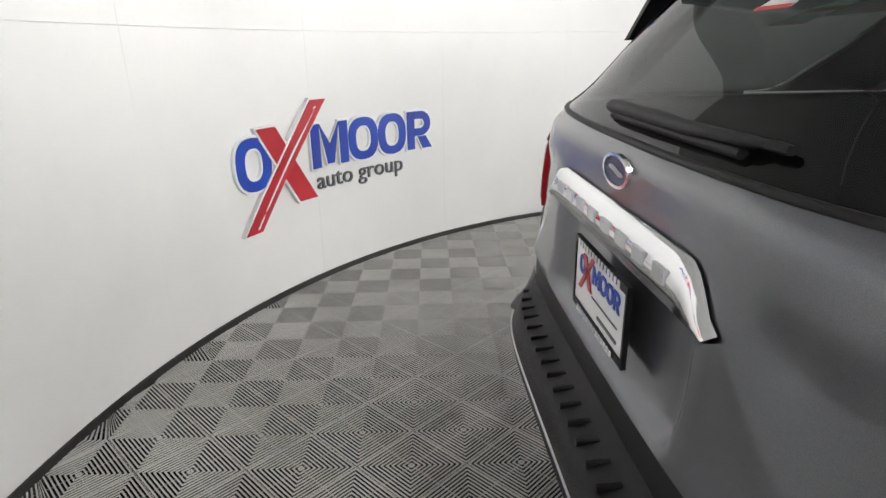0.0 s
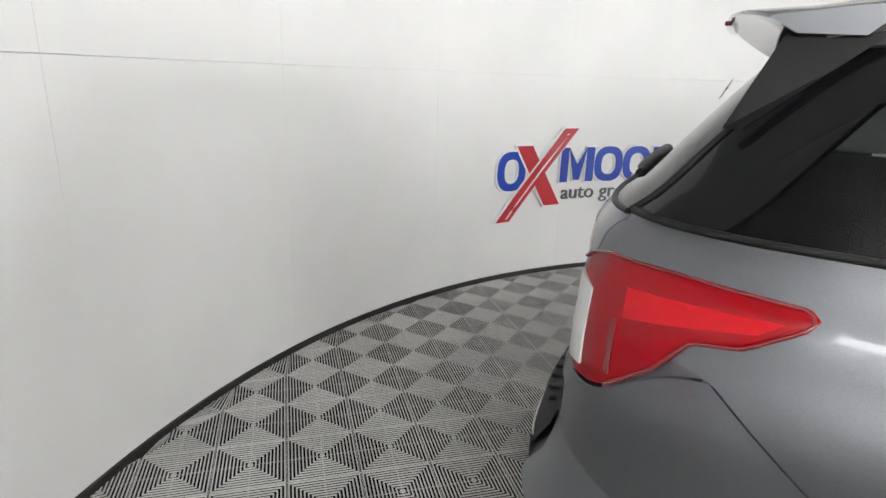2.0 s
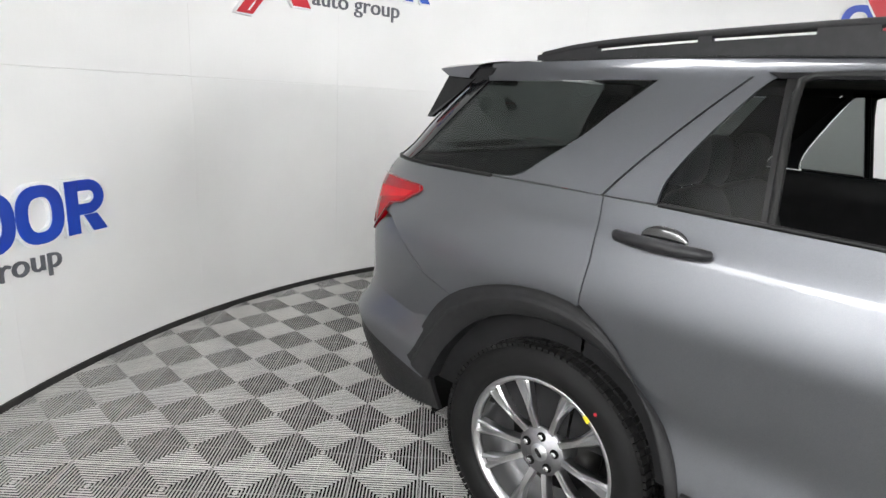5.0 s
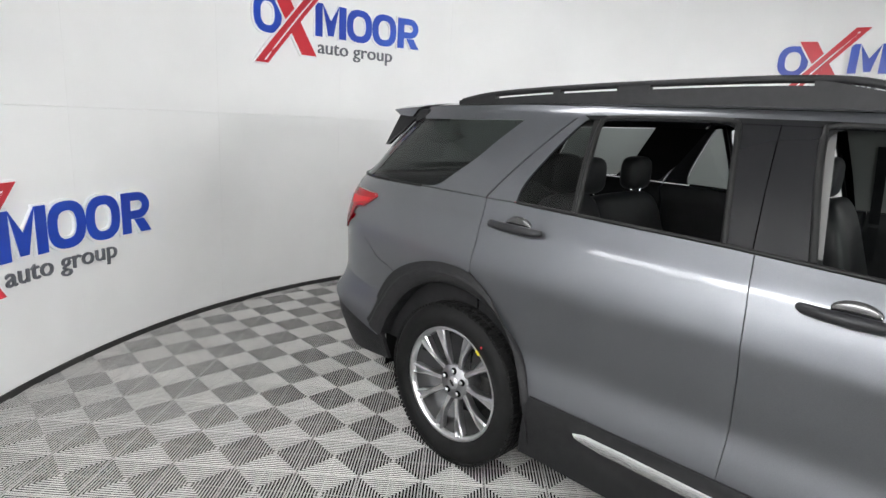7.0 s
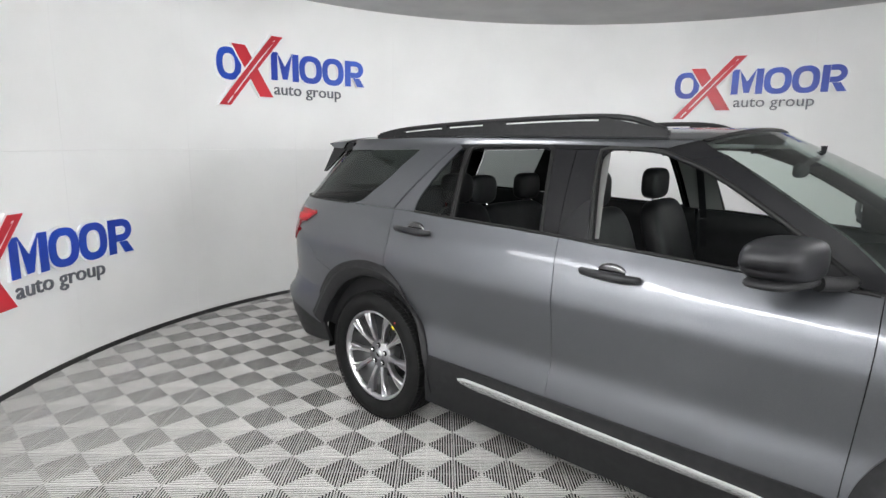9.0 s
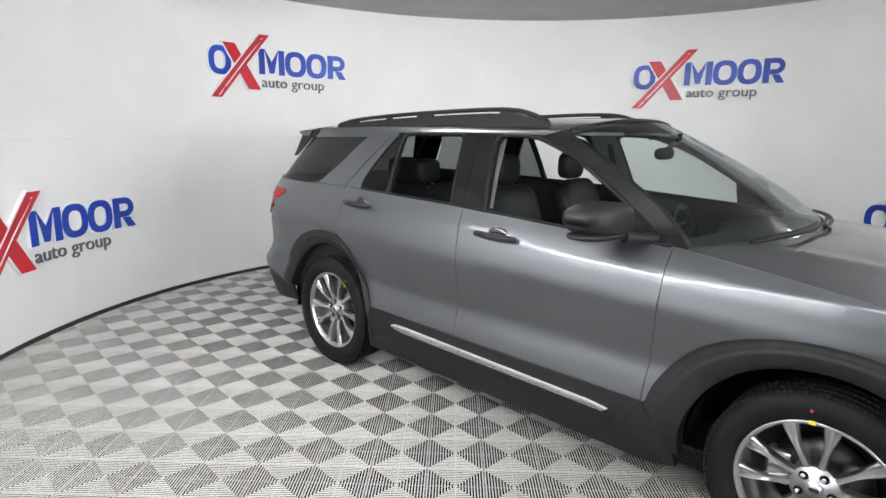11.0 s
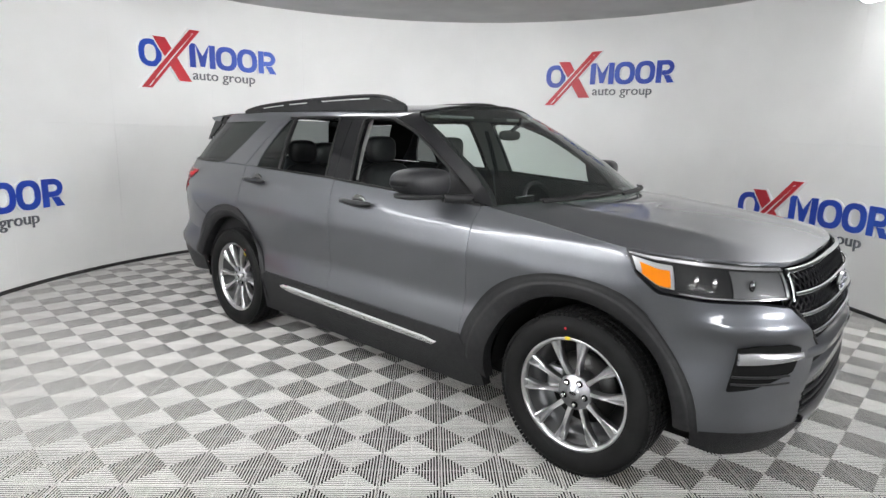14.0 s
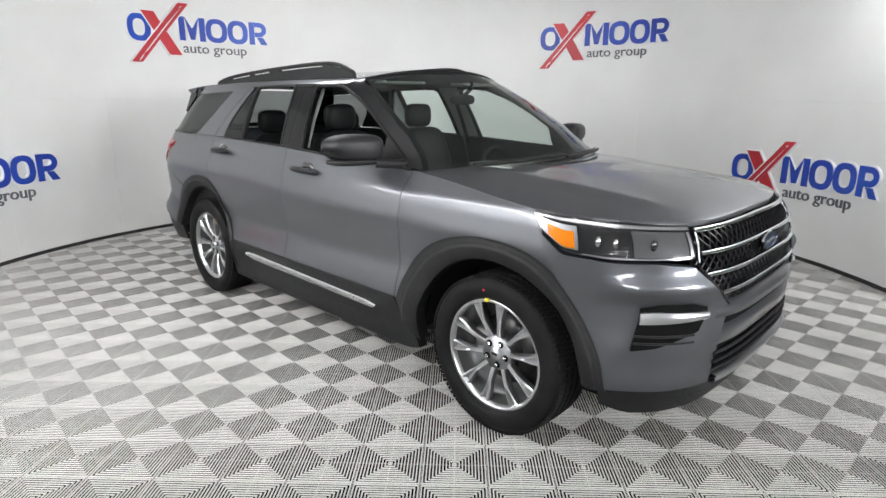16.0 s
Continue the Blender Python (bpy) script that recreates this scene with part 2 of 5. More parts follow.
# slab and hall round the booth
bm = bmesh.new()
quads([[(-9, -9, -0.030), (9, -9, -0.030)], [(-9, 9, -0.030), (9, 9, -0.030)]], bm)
tagged(mesh_ob("ground", bm, UNDER), "slab under the floor tiles, near-black for the shade in their gaps", "floor", "", "structure")
for nm, lo, hi in (("wall_north", (-9, 9, -0.03), (9, 9.2, 4.6)), ("wall_south", (-9, -9.2, -0.03), (9, -9, 4.6)), ("wall_east", (9, -9.2, -0.03), (9.2, 9.2, 4.6)), ("wall_west", (-9.2, -9.2, -0.03), (-9, 9.2, 4.6))):
    tagged(mesh_ob(nm, box(bmesh.new(), lo[0], hi[0], lo[1], hi[1], lo[2], hi[2]), CONCRETE, smooth=False), "plain grey wall of the hall outside the booth", "wall", "", "structure")
tagged(mesh_ob("ceiling_hall", box(bmesh.new(), -9.2, 9.2, -9.2, 9.2, 4.6, 4.7), CEILING, smooth=False), "plain grey ceiling of the hall", "ceiling", "", "structure")


# ---- unseen lamps, mostly added fill ----
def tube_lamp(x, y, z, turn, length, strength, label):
    """An added fill light: a lit tube, two end caps, hung on two ceiling wires."""
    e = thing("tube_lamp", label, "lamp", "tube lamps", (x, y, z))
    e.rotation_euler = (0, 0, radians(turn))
    part("tube", tube([(0, -length / 2, 0), (0, length / 2, 0)], 0.14, 20), glow("lit_tube", (0.97, 0.982, 1.0), strength * 0.25), e, "glowing white tube of an added fill light")
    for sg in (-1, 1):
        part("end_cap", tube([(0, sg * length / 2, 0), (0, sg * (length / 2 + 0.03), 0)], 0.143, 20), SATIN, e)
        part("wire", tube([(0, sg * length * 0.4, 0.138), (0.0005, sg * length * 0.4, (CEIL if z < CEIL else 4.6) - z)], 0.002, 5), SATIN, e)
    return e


# two unseen fill tubes added over the rear of the car
for x, y, turn, share in ((-1.90, -.25, 165, .32), (-1.40, -.10, 145, .30)):
    tube_lamp(x, y, 2.95, turn, 0.9, FILL_TUBES * share, "unseen fill tube added under the booth ceiling")
# ring of added fill tubes, each share set to even out walls and floor
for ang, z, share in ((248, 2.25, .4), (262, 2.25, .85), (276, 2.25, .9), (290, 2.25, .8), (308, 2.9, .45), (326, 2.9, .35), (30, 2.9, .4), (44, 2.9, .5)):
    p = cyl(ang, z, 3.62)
    tube_lamp(p.x, p.y, z, ang, 0.9, FILL_TUBES * share, "unseen fill tube added high along the booth wall")


def light_panel(x, y, z, wide, high, turn, strength):
    """A large lit panel on two posts, facing the way in, out of view."""
    e = thing("light_panel", "large unseen lit white panel on two steel posts facing the way in", "lamp", "light panels in the hall", (x, y, -0.03))
    e.rotation_euler = (0, 0, radians(turn))
    part("diffuser", box(bmesh.new(), -.02, 0, -wide / 2, wide / 2, z - high / 2, z + high / 2, .004), glow("lit_panel", (0.97, 0.982, 1.0), strength), e, "lit white diffuser", smooth=False)
    bm = bmesh.new()
    for y0, y1, z0, z1 in ((-wide / 2 - .04, wide / 2 + .04, z + high / 2, z + high / 2 + .04), (-wide / 2 - .04, wide / 2 + .04, z - high / 2 - .04, z - high / 2), (-wide / 2 - .04, -wide / 2, z - high / 2, z + high / 2), (wide / 2, wide / 2 + .04, z - high / 2, z + high / 2)):
        box(bm, -.03, .05, y0, y1, z0, z1)
    part("frame", bm, SATIN, e, smooth=False)
    part("back_plate", box(bmesh.new(), .004, .04, -wide / 2, wide / 2, z - high / 2, z + high / 2), SATIN, e, smooth=False)
    for sg in (-1, 1):
        part("post", tube([(.07, sg * wide * .35, 0), (.0705, sg * wide * .35, z + high / 2)], .025, 10), SATIN, e)
        part("foot", box(bmesh.new(), -.30, .40, sg * wide * .35 - .03, sg * wide * .35 + .03, 0, .03, .005), SATIN, e, smooth=False)


# light from ahead, placed by the car's shadow on the rear wall
light_panel(8.4, 0.0, 2.45, 2.4, 1.3, 0, LAMP_HALL)
# second panel is unseen fill, added to brighten the right wall
light_panel(5.6, -6.6, 2.55, 2.4, 1.3, -56.5, FILL_SIDE)


# ---- wall signs ----
def bend(bm, tip, z0, r_out, r_in):
    """Wraps a flat mesh (x along the wall, y up, z out of it) round the booth's inner face."""
    for v in bm.verts:
        v.co = cyl(tip - math.degrees(v.co.x / RAD), z0 + v.co.y, RAD - (r_in + (r_out - r_in) * v.co.z))
    return bm


def prism(loops, bm=None, cut=0.06):
    """A slab of unit thickness from an outer outline and holes, as strips between two closed lines of equal length, or one filled outline."""
    bm = bm or bmesh.new()
    if len(loops) == 1:
        n = len(loops[0])
        lo = [bm.verts.new((x, y, 0)) for x, y in loops[0]]
        hi = [bm.verts.new((x, y, 1)) for x, y in loops[0]]
        bm.faces.new(hi)
        for i in range(n):
            bm.faces.new((lo[i], lo[(i + 1) % n], hi[(i + 1) % n], hi[i]))
    else:
        o, q = loops
        n = len(o)
        oh, qh = [bm.verts.new((x, y, 1)) for x, y in o], [bm.verts.new((x, y, 1)) for x, y in q]
        ol, ql = [bm.verts.new((x, y, 0)) for x, y in o], [bm.verts.new((x, y, 0)) for x, y in q]
        for i in range(n):
            j = (i + 1) % n
            bm.faces.new((oh[i], oh[j], qh[j], qh[i]))
            bm.faces.new((ol[i], ol[j], oh[j], oh[i]))
            bm.faces.new((ql[i], ql[j], qh[j], qh[i]))
    return bm


def oval(cx, cy, a, b, n=36, power=2.5):
    out = []
    for k in range(n):
        t = math.tau * k / n
        c, s = math.cos(t), math.sin(t)
        out.append((cx + a * math.copysign(abs(c) ** (2 / power), c), cy + b * math.copysign(abs(s) ** (2 / power), s)))
    return out


def hook(x0, cx, cy, a, b, a_in, b_in, n=14):
    """A bow open towards x0: a half ring with two straight arms."""
    turn = [math.pi * k / n - math.pi / 2 for k in range(n + 1)]
    outer = [(cx + a * math.cos(q), cy + b * math.sin(q)) for q in turn]
    inner = [(cx + a_in * math.cos(q), cy + b_in * math.sin(q)) for q in reversed(turn)]
    return [(x0, cy - b), *outer, (x0, cy + b), (x0, cy + b_in), *inner, (x0, cy - b_in)]


def bar(x0, y0, x1, y1, w, n=8):
    """A slanting bar with level ends, w wide along the wall."""
    side = [(x0 + (x1 - x0) * k / n, y0 + (y1 - y0) * k / n) for k in range(n + 1)]
    return [(x + w / 2, y) for x, y in side] + [(x - w / 2, y) for x, y in reversed(side)]


def grown(loop, d):
    c = np.array(loop)
    n = len(c)
    out = []
    for i in range(n):
        a, b = c[i] - c[i - 1], c[(i + 1) % n] - c[i]
        na, nb = np.array((a[1], -a[0])), np.array((b[1], -b[0]))
        na, nb = na / (np.linalg.norm(na) + 1e-9), nb / (np.linalg.norm(nb) + 1e-9)
        m = na + nb
        m = m / max(np.linalg.norm(m), 0.5)
        out.append(tuple(c[i] + m * d * 1.15))
    return out


LETTER_Y0, LETTER_Y1 = 0.275, 0.55


def sign_shapes():
    """Outlines of the sign, from the foot of the long red bar: rings, posts and bars in plain shapes."""
    y0, y1 = LETTER_Y0, LETTER_Y1
    ym, hh = (y0 + y1) / 2, (y1 - y0) / 2
    blue = [
        [oval(0.135, 0.385, 0.135, 0.15), oval(0.135, 0.385, 0.07, 0.092)],
        [oval(1.075, ym, 0.135, hh + 0.005), oval(1.075, ym, 0.070, hh - 0.052)],
        [oval(1.345, ym, 0.130, hh + 0.005), oval(1.345, ym, 0.066, hh - 0.052)],
        [[(0.612, y0), (0.684, y0), (0.684, y1), (0.612, y1)]],
        [[(0.744, y0 + 0.015), (0.800, y0 + 0.015), (0.858, y1), (0.772, y0 + 0.14), (0.686, y1)]],
        [[(0.860, y0), (0.932, y0), (0.932, y1), (0.860, y1)]],
        [[(1.492, y0), (1.562, y0), (1.562, y1), (1.492, y1)]],
        [hook(1.565, 1.620, y1 - 0.090, 0.098, 0.090, 0.040, 0.034)],
        [[(1.642, y0), (1.728, y0), (1.668, y1 - 0.183), (1.590, y1 - 0.183)]],
    ]
    red = [[bar(0.065, 0.0, 0.685, 0.70, 0.125)], [bar(0.545, 0.10, 0.245, 0.575, 0.150)]]
    return blue, red


def text_mesh(body, size, bevel=0.0):
    cu = bpy.data.curves.new("lettering", "FONT")
    cu.body, cu.size, cu.extrude, cu.resolution_u = body, size, 0.5, 3
    ob = bpy.data.objects.new("lettering", cu)
    scene.collection.objects.link(ob)
    dg = bpy.context.evaluated_depsgraph_get()
    me = bpy.data.meshes.new_from_object(ob.evaluated_get(dg))
    bpy.data.objects.remove(ob)
    bm = bmesh.new()
    bm.from_mesh(me)
    bpy.data.meshes.remove(me)
    return bm


def wall_sign(tip, z0, label):
    e = thing("wall_sign", label, "wall sign", "signs round the booth wall", cyl(tip - 12, z0, RAD))
    inv = Matrix.Translation(-Vector(e.location))
    blue, red = sign_shapes()

    def put(name, bm, mt, ro, ri, lab=""):
        bend(bm, tip, z0, ro, ri)
        bm.transform(inv)
        return part(name, bm, mt, e, lab, smooth=False)
    for loops in blue:
        if len(loops) == 2:
            bm = prism([grown(loops[0], 0.013), grown(loops[1], -0.011)])
        else:
            bm = prism([grown(loops[0], 0.013) if poly_area(loops[0]) > 0 else grown(loops[0], -0.013)])
        put("white_edge", bm, SIGNWHITE, 0.020, 0.0005)
        put("blue_shape", prism(loops), BLUE, 0.026, 0.0195)
    for loops, ro in zip(red, (0.029, 0.0288)):
        o = loops[0] if poly_area(loops[0]) > 0 else loops[0][::-1]
        put("white_edge", prism([grown(o, 0.013)]), SIGNWHITE, ro, 0.0005)
    for loops, ro in zip(red, (0.037, 0.033)):
        put("red_bar", prism(loops), SIGNRED, ro, 0.0285)
    put("white_line", prism([bar(0.095, 0.02, 0.655, 0.66, 0.016)]), SIGNWHITE, 0.0385, 0.036)
    bm = text_mesh("auto group", 0.165)
    w = max(v.co.x for v in bm.verts)
    for v in bm.verts:
        v.co = Vector((0.645 + v.co.x * 0.80 / w, 0.135 + v.co.y, v.co.z + 0.5))
    put("lettering", bm, SIGNGREY, 0.014, 0.0005, "dark grey raised lettering")
    return e


def poly_area(p):
    return sum(p[i - 1][0] * p[i][1] - p[i][0] * p[i - 1][1] for i in range(len(p))) / 2


LOW, HIGH = 0.470, 1.985
for tip, z0, where in ((228.0, LOW, "low"), (189.5, HIGH, "high"), (151.8, LOW, "low"), (110.7, HIGH, "high"), (72.3, LOW, "low")):
    wall_sign(tip, z0, "raised blue and red sign mounted %s on the white wall" % where)


# ---- the car: outer shape ----
WB, TRK, WHEEL_R = 1.5125, 0.845, 0.394
half_w = pchip([.20, .30, .40, .50, .60, .72, .85, .97, 1.05, 1.12, 1.18, 1.225, 1.30, 1.45, 1.60, 1.68, 1.72],
               [.925, .955, .983, .996, .984, .968, .974, .983, .975, .957, .938, .915, .882, .815, .735, .68, .60])
rear_x = pchip([.20, .40, .55, .62, .70, .9, 1.1, 1.24, 1.34, 1.45, 1.6, 1.7], [-2.48, -2.60, -2.66, -2.66, -2.62, -2.60, -2.59, -2.58, -2.48, -2.39, -2.26, -2.17])
front_x = pchip([.2, .35, .5, .7, .85, .95, 1.05, 1.15], [2.28, 2.37, 2.40, 2.40, 2.385, 2.37, 2.315, 2.19])
XF, XR, NF, NR, LF, LR = 1.30, -1.50, 3.5, 5.5, 1.76, 1.70


def narrow(x, z):
    """The cabin draws in towards the windscreen."""
    k = min(max((z - 1.12) / 0.16, 0), 1)
    return 1 - 0.10 * k * min(max((x + 0.3) / 1.2, 0), 1) ** 2


def body(s, z, off=0.0, side=-1):
    """A point of the body's skin: s runs along the car (x on the flank, then round the ends), z up."""
    w = half_w(z)
    if s > XF:
        a = radians(90 * min((s - XF) / LF, 1))
        r = 1 / (math.cos(a) ** NF + math.sin(a) ** NF) ** (1 / NF)
        x, y, nx, ny = XF + (front_x(z) - XF) * r * math.sin(a), w * r * math.cos(a), math.sin(a) ** 2, math.cos(a) ** 1.2
    elif s < XR:
        a = radians(90 * min((XR - s) / LR, 1))
        r = 1 / (math.cos(a) ** NR + math.sin(a) ** NR) ** (1 / NR)
        x, y, nx, ny = XR - (XR - rear_x(z)) * r * math.sin(a), w * r * math.cos(a), -math.sin(a) ** 4, math.cos(a) ** 2
    else:
        x, y, nx, ny = s, w, 0, 1
    y *= narrow(x, z)
    n = math.hypot(nx, ny)
    return Vector((x + off * nx / n, side * (y + off * ny / n), z))


def s_of(x, z):
    """The run s of a flank point given by its x."""
    if x > XF:
        q = min((x - XF) / (front_x(z) - XF), 0.9999)
        return XF + math.degrees(math.atan2(q, (1 - q ** NF) ** (1 / NF))) / 90 * LF
    if x < XR:
        q = min((XR - x) / (XR - rear_x(z)), 0.9999)
        return XR - math.degrees(math.atan2(q, (1 - q ** NR) ** (1 / NR))) / 90 * LR
    return x


def s_end(y, z, front):
    """The run s of a point on the front or rear given by its distance from the middle."""
    n = NF if front else NR
    p = min(abs(y) / half_w(z), 1)
    a = math.degrees(math.atan2((1 - p ** n) ** (1 / n), p)) / 90
    return XF + a * LF if front else XR - a * LR


def X(*pts):
    return [(s_of(x, z), z) for x, z in pts]


def hem(bm, depth, push):
    """Turns the rim of a sheet inwards, so that the panel shows a thickness; push gives the inward way at a point."""
    rim = [tuple(v.co.copy() for v in e.verts) for e in bm.edges if len(e.link_faces) == 1]
    for a, b in rim:
        bm.faces.new([bm.verts.new(p) for p in (a, b, b + push(b) * depth, a + push(a) * depth)])


def inward(co):
    v = Vector((-co.x * 0.02 if abs(co.x) < 2.1 else -math.copysign(0.8, co.x), -math.copysign(1, co.y) if abs(co.y) > 0.05 else 0, 0))
    if co.z > 1.66:
        v.z = -0.8
    return v.normalized()


def skin(bottom, right, top, left, nu, nv, off=0.0, depth=0.02, side=-1, shape=None):
    """A body panel: a sheet on the skin between four border lines, with its rim turned in."""
    g = coons(bottom, right, top, left, nu, nv)
    rows = []
    for j, row in enumerate(g):
        rr = []
        for i, (s, z) in enumerate(row):
            o = off + (shape(i / (nu - 1), j / (nv - 1), s, z) if shape else 0)
            rr.append(body(s, z, o, side))
        rows.append(rr)
    bm = quads(rows)
    hem(bm, depth, inward)
    return bm


def both(name, parent, material, label="", **kw):
    """The panel on either flank."""
    for sd in (-1, 1):
        part(name, skin(side=sd, **kw), material, parent, label)


car = thing("car", "dark metallic grey four-door sport utility vehicle standing on the tiled floor", "car")
GAP = 0.004
ARCH_F = rounded([(0.845, .470), (.885, .650), (1.05, .855), (1.32, .965), (1.60, .972), (1.79, .912), (1.955, .705), (2.05, .540), (2.066, .385)], 2)
ARCH_R = rounded([(-2.13, .560), (-2.01, .792), (-1.85, .915), (-1.60, .990), (-1.35, .962), (-1.17, .730), (-1.03, .500)], 2)


def arc(cx, rx, rz, a0, a1, n=28):
    return [(cx + rx * math.cos(radians(a0 + (a1 - a0) * k / n)), WHEEL_R + rz * math.sin(radians(a0 + (a1 - a0) * k / n))) for k in range(n + 1)]


OPEN_F, OPEN_R = arc(WB - .02, .482, .468, 189, 0), arc(-WB, .492, .492, 168, -16)


# belt line and sill line
BELT = [(-2.46, 1.292), (-1.80, 1.290), (-1.26, 1.288), (-.40, 1.268), (.40, 1.232), (.88, 1.212)]


def belt(x):
    return float(np.interp(x, [p[0] for p in BELT], [p[1] for p in BELT]))


def line(x0, x1, n=12, f=belt, d=0.0):
    return [(s_of(x, f(x)), f(x) + d) for x in np.linspace(x0, x1, n)]


def shoulder(u, v, s, z):
    """Pressed lines of the flank: a soft crease under the handles and a hollow over the sill."""
    return 0.005 * math.exp(-((z - 0.985 + 0.02 * s) / 0.05) ** 2) - 0.011 * math.exp(-((z - 0.70 - 0.03 * s) / 0.09) ** 2)


both("front_door", car, PAINT, bottom=X((-.296, .505), (.836, .505)), right=rounded(X((.836, .505), (.842, .65), (.876, 1.05), (.868, 1.212))), top=line(-.322, .868), left=rounded(X((-.296, .505), (-.288, .7), (-.288, 1.0), (-.322, belt(-.322)))), nu=44, nv=36, shape=shoulder)
both("rear_door", car, PAINT, bottom=X((-1.412, .975), *[p for p in ARCH_R if -1.40 < p[0] < -1.04 and p[1] > .51], (-1.03, .505), (-.2985, .505)), right=rounded(X((-.2985, .505), (-.2915, .7), (-.2915, 1.0), (-.3255, belt(-.3255)))), top=line(-1.425, -.3255), left=X((-1.412, .975), (-1.405, 1.1), (-1.41, 1.2), (-1.425, belt(-1.425))), nu=44, nv=32, shape=shoulder)
both("front_fender", car, PAINT, bottom=X((.8395, .505), *[(x, z - .012) for x, z in ARCH_F if .86 < x < 1.90 and z > .55], (1.905, .755)), right=X((1.905, .755), (1.80, .93), (1.705, 1.125)), top=X((.8715, 1.212), (1.1, 1.192), (1.4, 1.160), (1.705, 1.125)), left=rounded(X((.8395, .505), (.8455, .65), (.8795, 1.05), (.8715, 1.212))), nu=60, nv=26, shape=shoulder)
both("quarter_panel", car, PAINT, bottom=X((-1.90, .842), *[(x, z - .015) for x, z in ARCH_R if -1.88 < x < -1.43], (-1.4155, .968)), right=X((-1.4155, .968), (-1.4085, 1.1), (-1.4135, 1.2), (-1.4285, belt(-1.4285))), top=line(-2.46, -1.4285), left=X((-1.90, .842), (-1.955, .867), (-2.07, .905), (-2.275, 1.078), (-2.40, 1.10), (-2.45, 1.19), (-2.46, belt(-2.46))), nu=40, nv=26, shape=shoulder)

# black lower cladding
def lip(u, v, s, z):
    """The trim rolls in towards the wheel opening and stands a little proud of the paint."""
    return .008 * math.sin(math.pi * min(v * 1.15, 1)) ** .6 + .007 * ease(.66, .60, v) - .010 * (1 - v) ** 3


both("wheel_arch_trim", car, PLASTIC, "black plastic wheel arch trim", bottom=X(*OPEN_F), right=X(OPEN_F[-1], (2.066, .385)), top=X(*ARCH_F), left=X(OPEN_F[0], (.845, .47)), nu=56, nv=18, off=0.006, depth=0.07, shape=lip)
both("wheel_arch_trim", car, PLASTIC, "black plastic wheel arch trim", bottom=X(*OPEN_R), right=X(OPEN_R[-1], (-1.03, .50)), top=X(*ARCH_R), left=X(OPEN_R[0], (-2.13, .56)), nu=56, nv=18, off=0.006, depth=0.07, shape=lip)
both("sill_trim", car, PLASTIC, "black plastic sill trim", bottom=X((-1.10, .235), (.90, .235), (1.005, .270)), right=X((1.005, .270), (.99, .34), (.845, .535)), top=X((-1.03, .535), (-.3, .525), (.845, .515)), left=X((-1.10, .235), (-1.04, .50), (-1.03, .535)), nu=30, nv=10, off=0.012, depth=0.06)
both("sill_strip", car, CHROME, "chrome strip along the sill", bottom=X((-.79, .452), (-.70, .440), (.665, .424)), right=X((.665, .424), (.700, .452)), top=X((-.810, .474), (-.77, .488), (-.60, .488), (.60, .464), (.700, .452)), left=X((-.79, .452), (-.810, .474)), nu=30, nv=5, off=0.020, depth=0.02, shape=lambda u, v, s, z: 0.006 * math.sin(math.pi * v))

both("lamp_surround", car, PAINT, bottom=X((-2.462, .955), (-2.20, 1.0)), right=X((-2.20, 1.0), (-2.18, 1.2)), top=X((-2.455, 1.2), (-2.18, 1.2)), left=X((-2.462, .955), (-2.455, 1.2)), nu=14, nv=10, off=-.016, depth=.01)

both("seam_backing", car, PAINT, bottom=X((-2.30, 1.05), (-2.07, .875), (-1.95, .825)), right=X((-1.95, .825), (-1.93, .885)), top=X((-2.27, 1.10), (-2.06, .930), (-1.93, .885)), left=X((-2.30, 1.05), (-2.27, 1.10)), nu=16, nv=5, off=-.0035, depth=.008)

# ---- the car: pillars, side windows, roof ----
both("cant_rail", car, PAINT, bottom=X((-2.03, 1.612), (-1.35, 1.634), (-1.10, 1.652), (-.50, 1.672), (-.20, 1.672), (.05, 1.668)), right=X((.05, 1.668), (.16, 1.704)), top=X((-2.08, 1.676), (-1.4, 1.700), (-.6, 1.706), (.16, 1.704)), left=X((-2.03, 1.612), (-2.08, 1.676)), nu=40, nv=5)
both("c_pillar", car, PAINT, bottom=line(-1.855, -1.437, 8, d=.0006), right=rounded(X((-1.437, 1.292), (-1.365, 1.39), (-1.225, 1.55), (-1.125, 1.656))), top=X((-1.383, 1.633), (-1.125, 1.652)), left=rounded(X((-1.855, 1.297), (-1.745, 1.300), (-1.675, 1.365), (-1.545, 1.465), (-1.383, 1.633))), nu=10, nv=16)
both("rear_door_frame", car, PAINT, bottom=line(-1.428, -1.266, 5, d=.0006), right=rounded(X((-1.266, 1.293), (-1.266, 1.365), (-1.105, 1.62), (-1.06, 1.655))), top=X((-1.117, 1.657), (-1.06, 1.655)), left=rounded(X((-1.428, 1.292), (-1.357, 1.39), (-1.217, 1.55), (-1.117, 1.657))), nu=6, nv=16)
both("quarter_glass", car, TINT, "dark tinted rear side glass", bottom=line(-2.29, -1.862, 10, d=.008), right=rounded(X((-1.862, 1.299), (-1.752, 1.303), (-1.682, 1.367), (-1.552, 1.465), (-1.390, 1.630))), top=X((-2.03, 1.610), (-1.390, 1.630)), left=X((-2.29, 1.299), (-2.03, 1.610)), nu=14, nv=14, off=-0.004, depth=0.005)
both("d_pillar_trim", car, PILLARBLACK, "glossy black pillar trim", bottom=X((-2.462, 1.302), (-2.296, 1.300)), right=X((-2.296, 1.300), (-2.036, 1.612)), top=X((-2.20, 1.640), (-2.036, 1.612)), left=X((-2.462, 1.302), (-2.20, 1.640)), nu=8, nv=14, off=-0.002, depth=0.02)
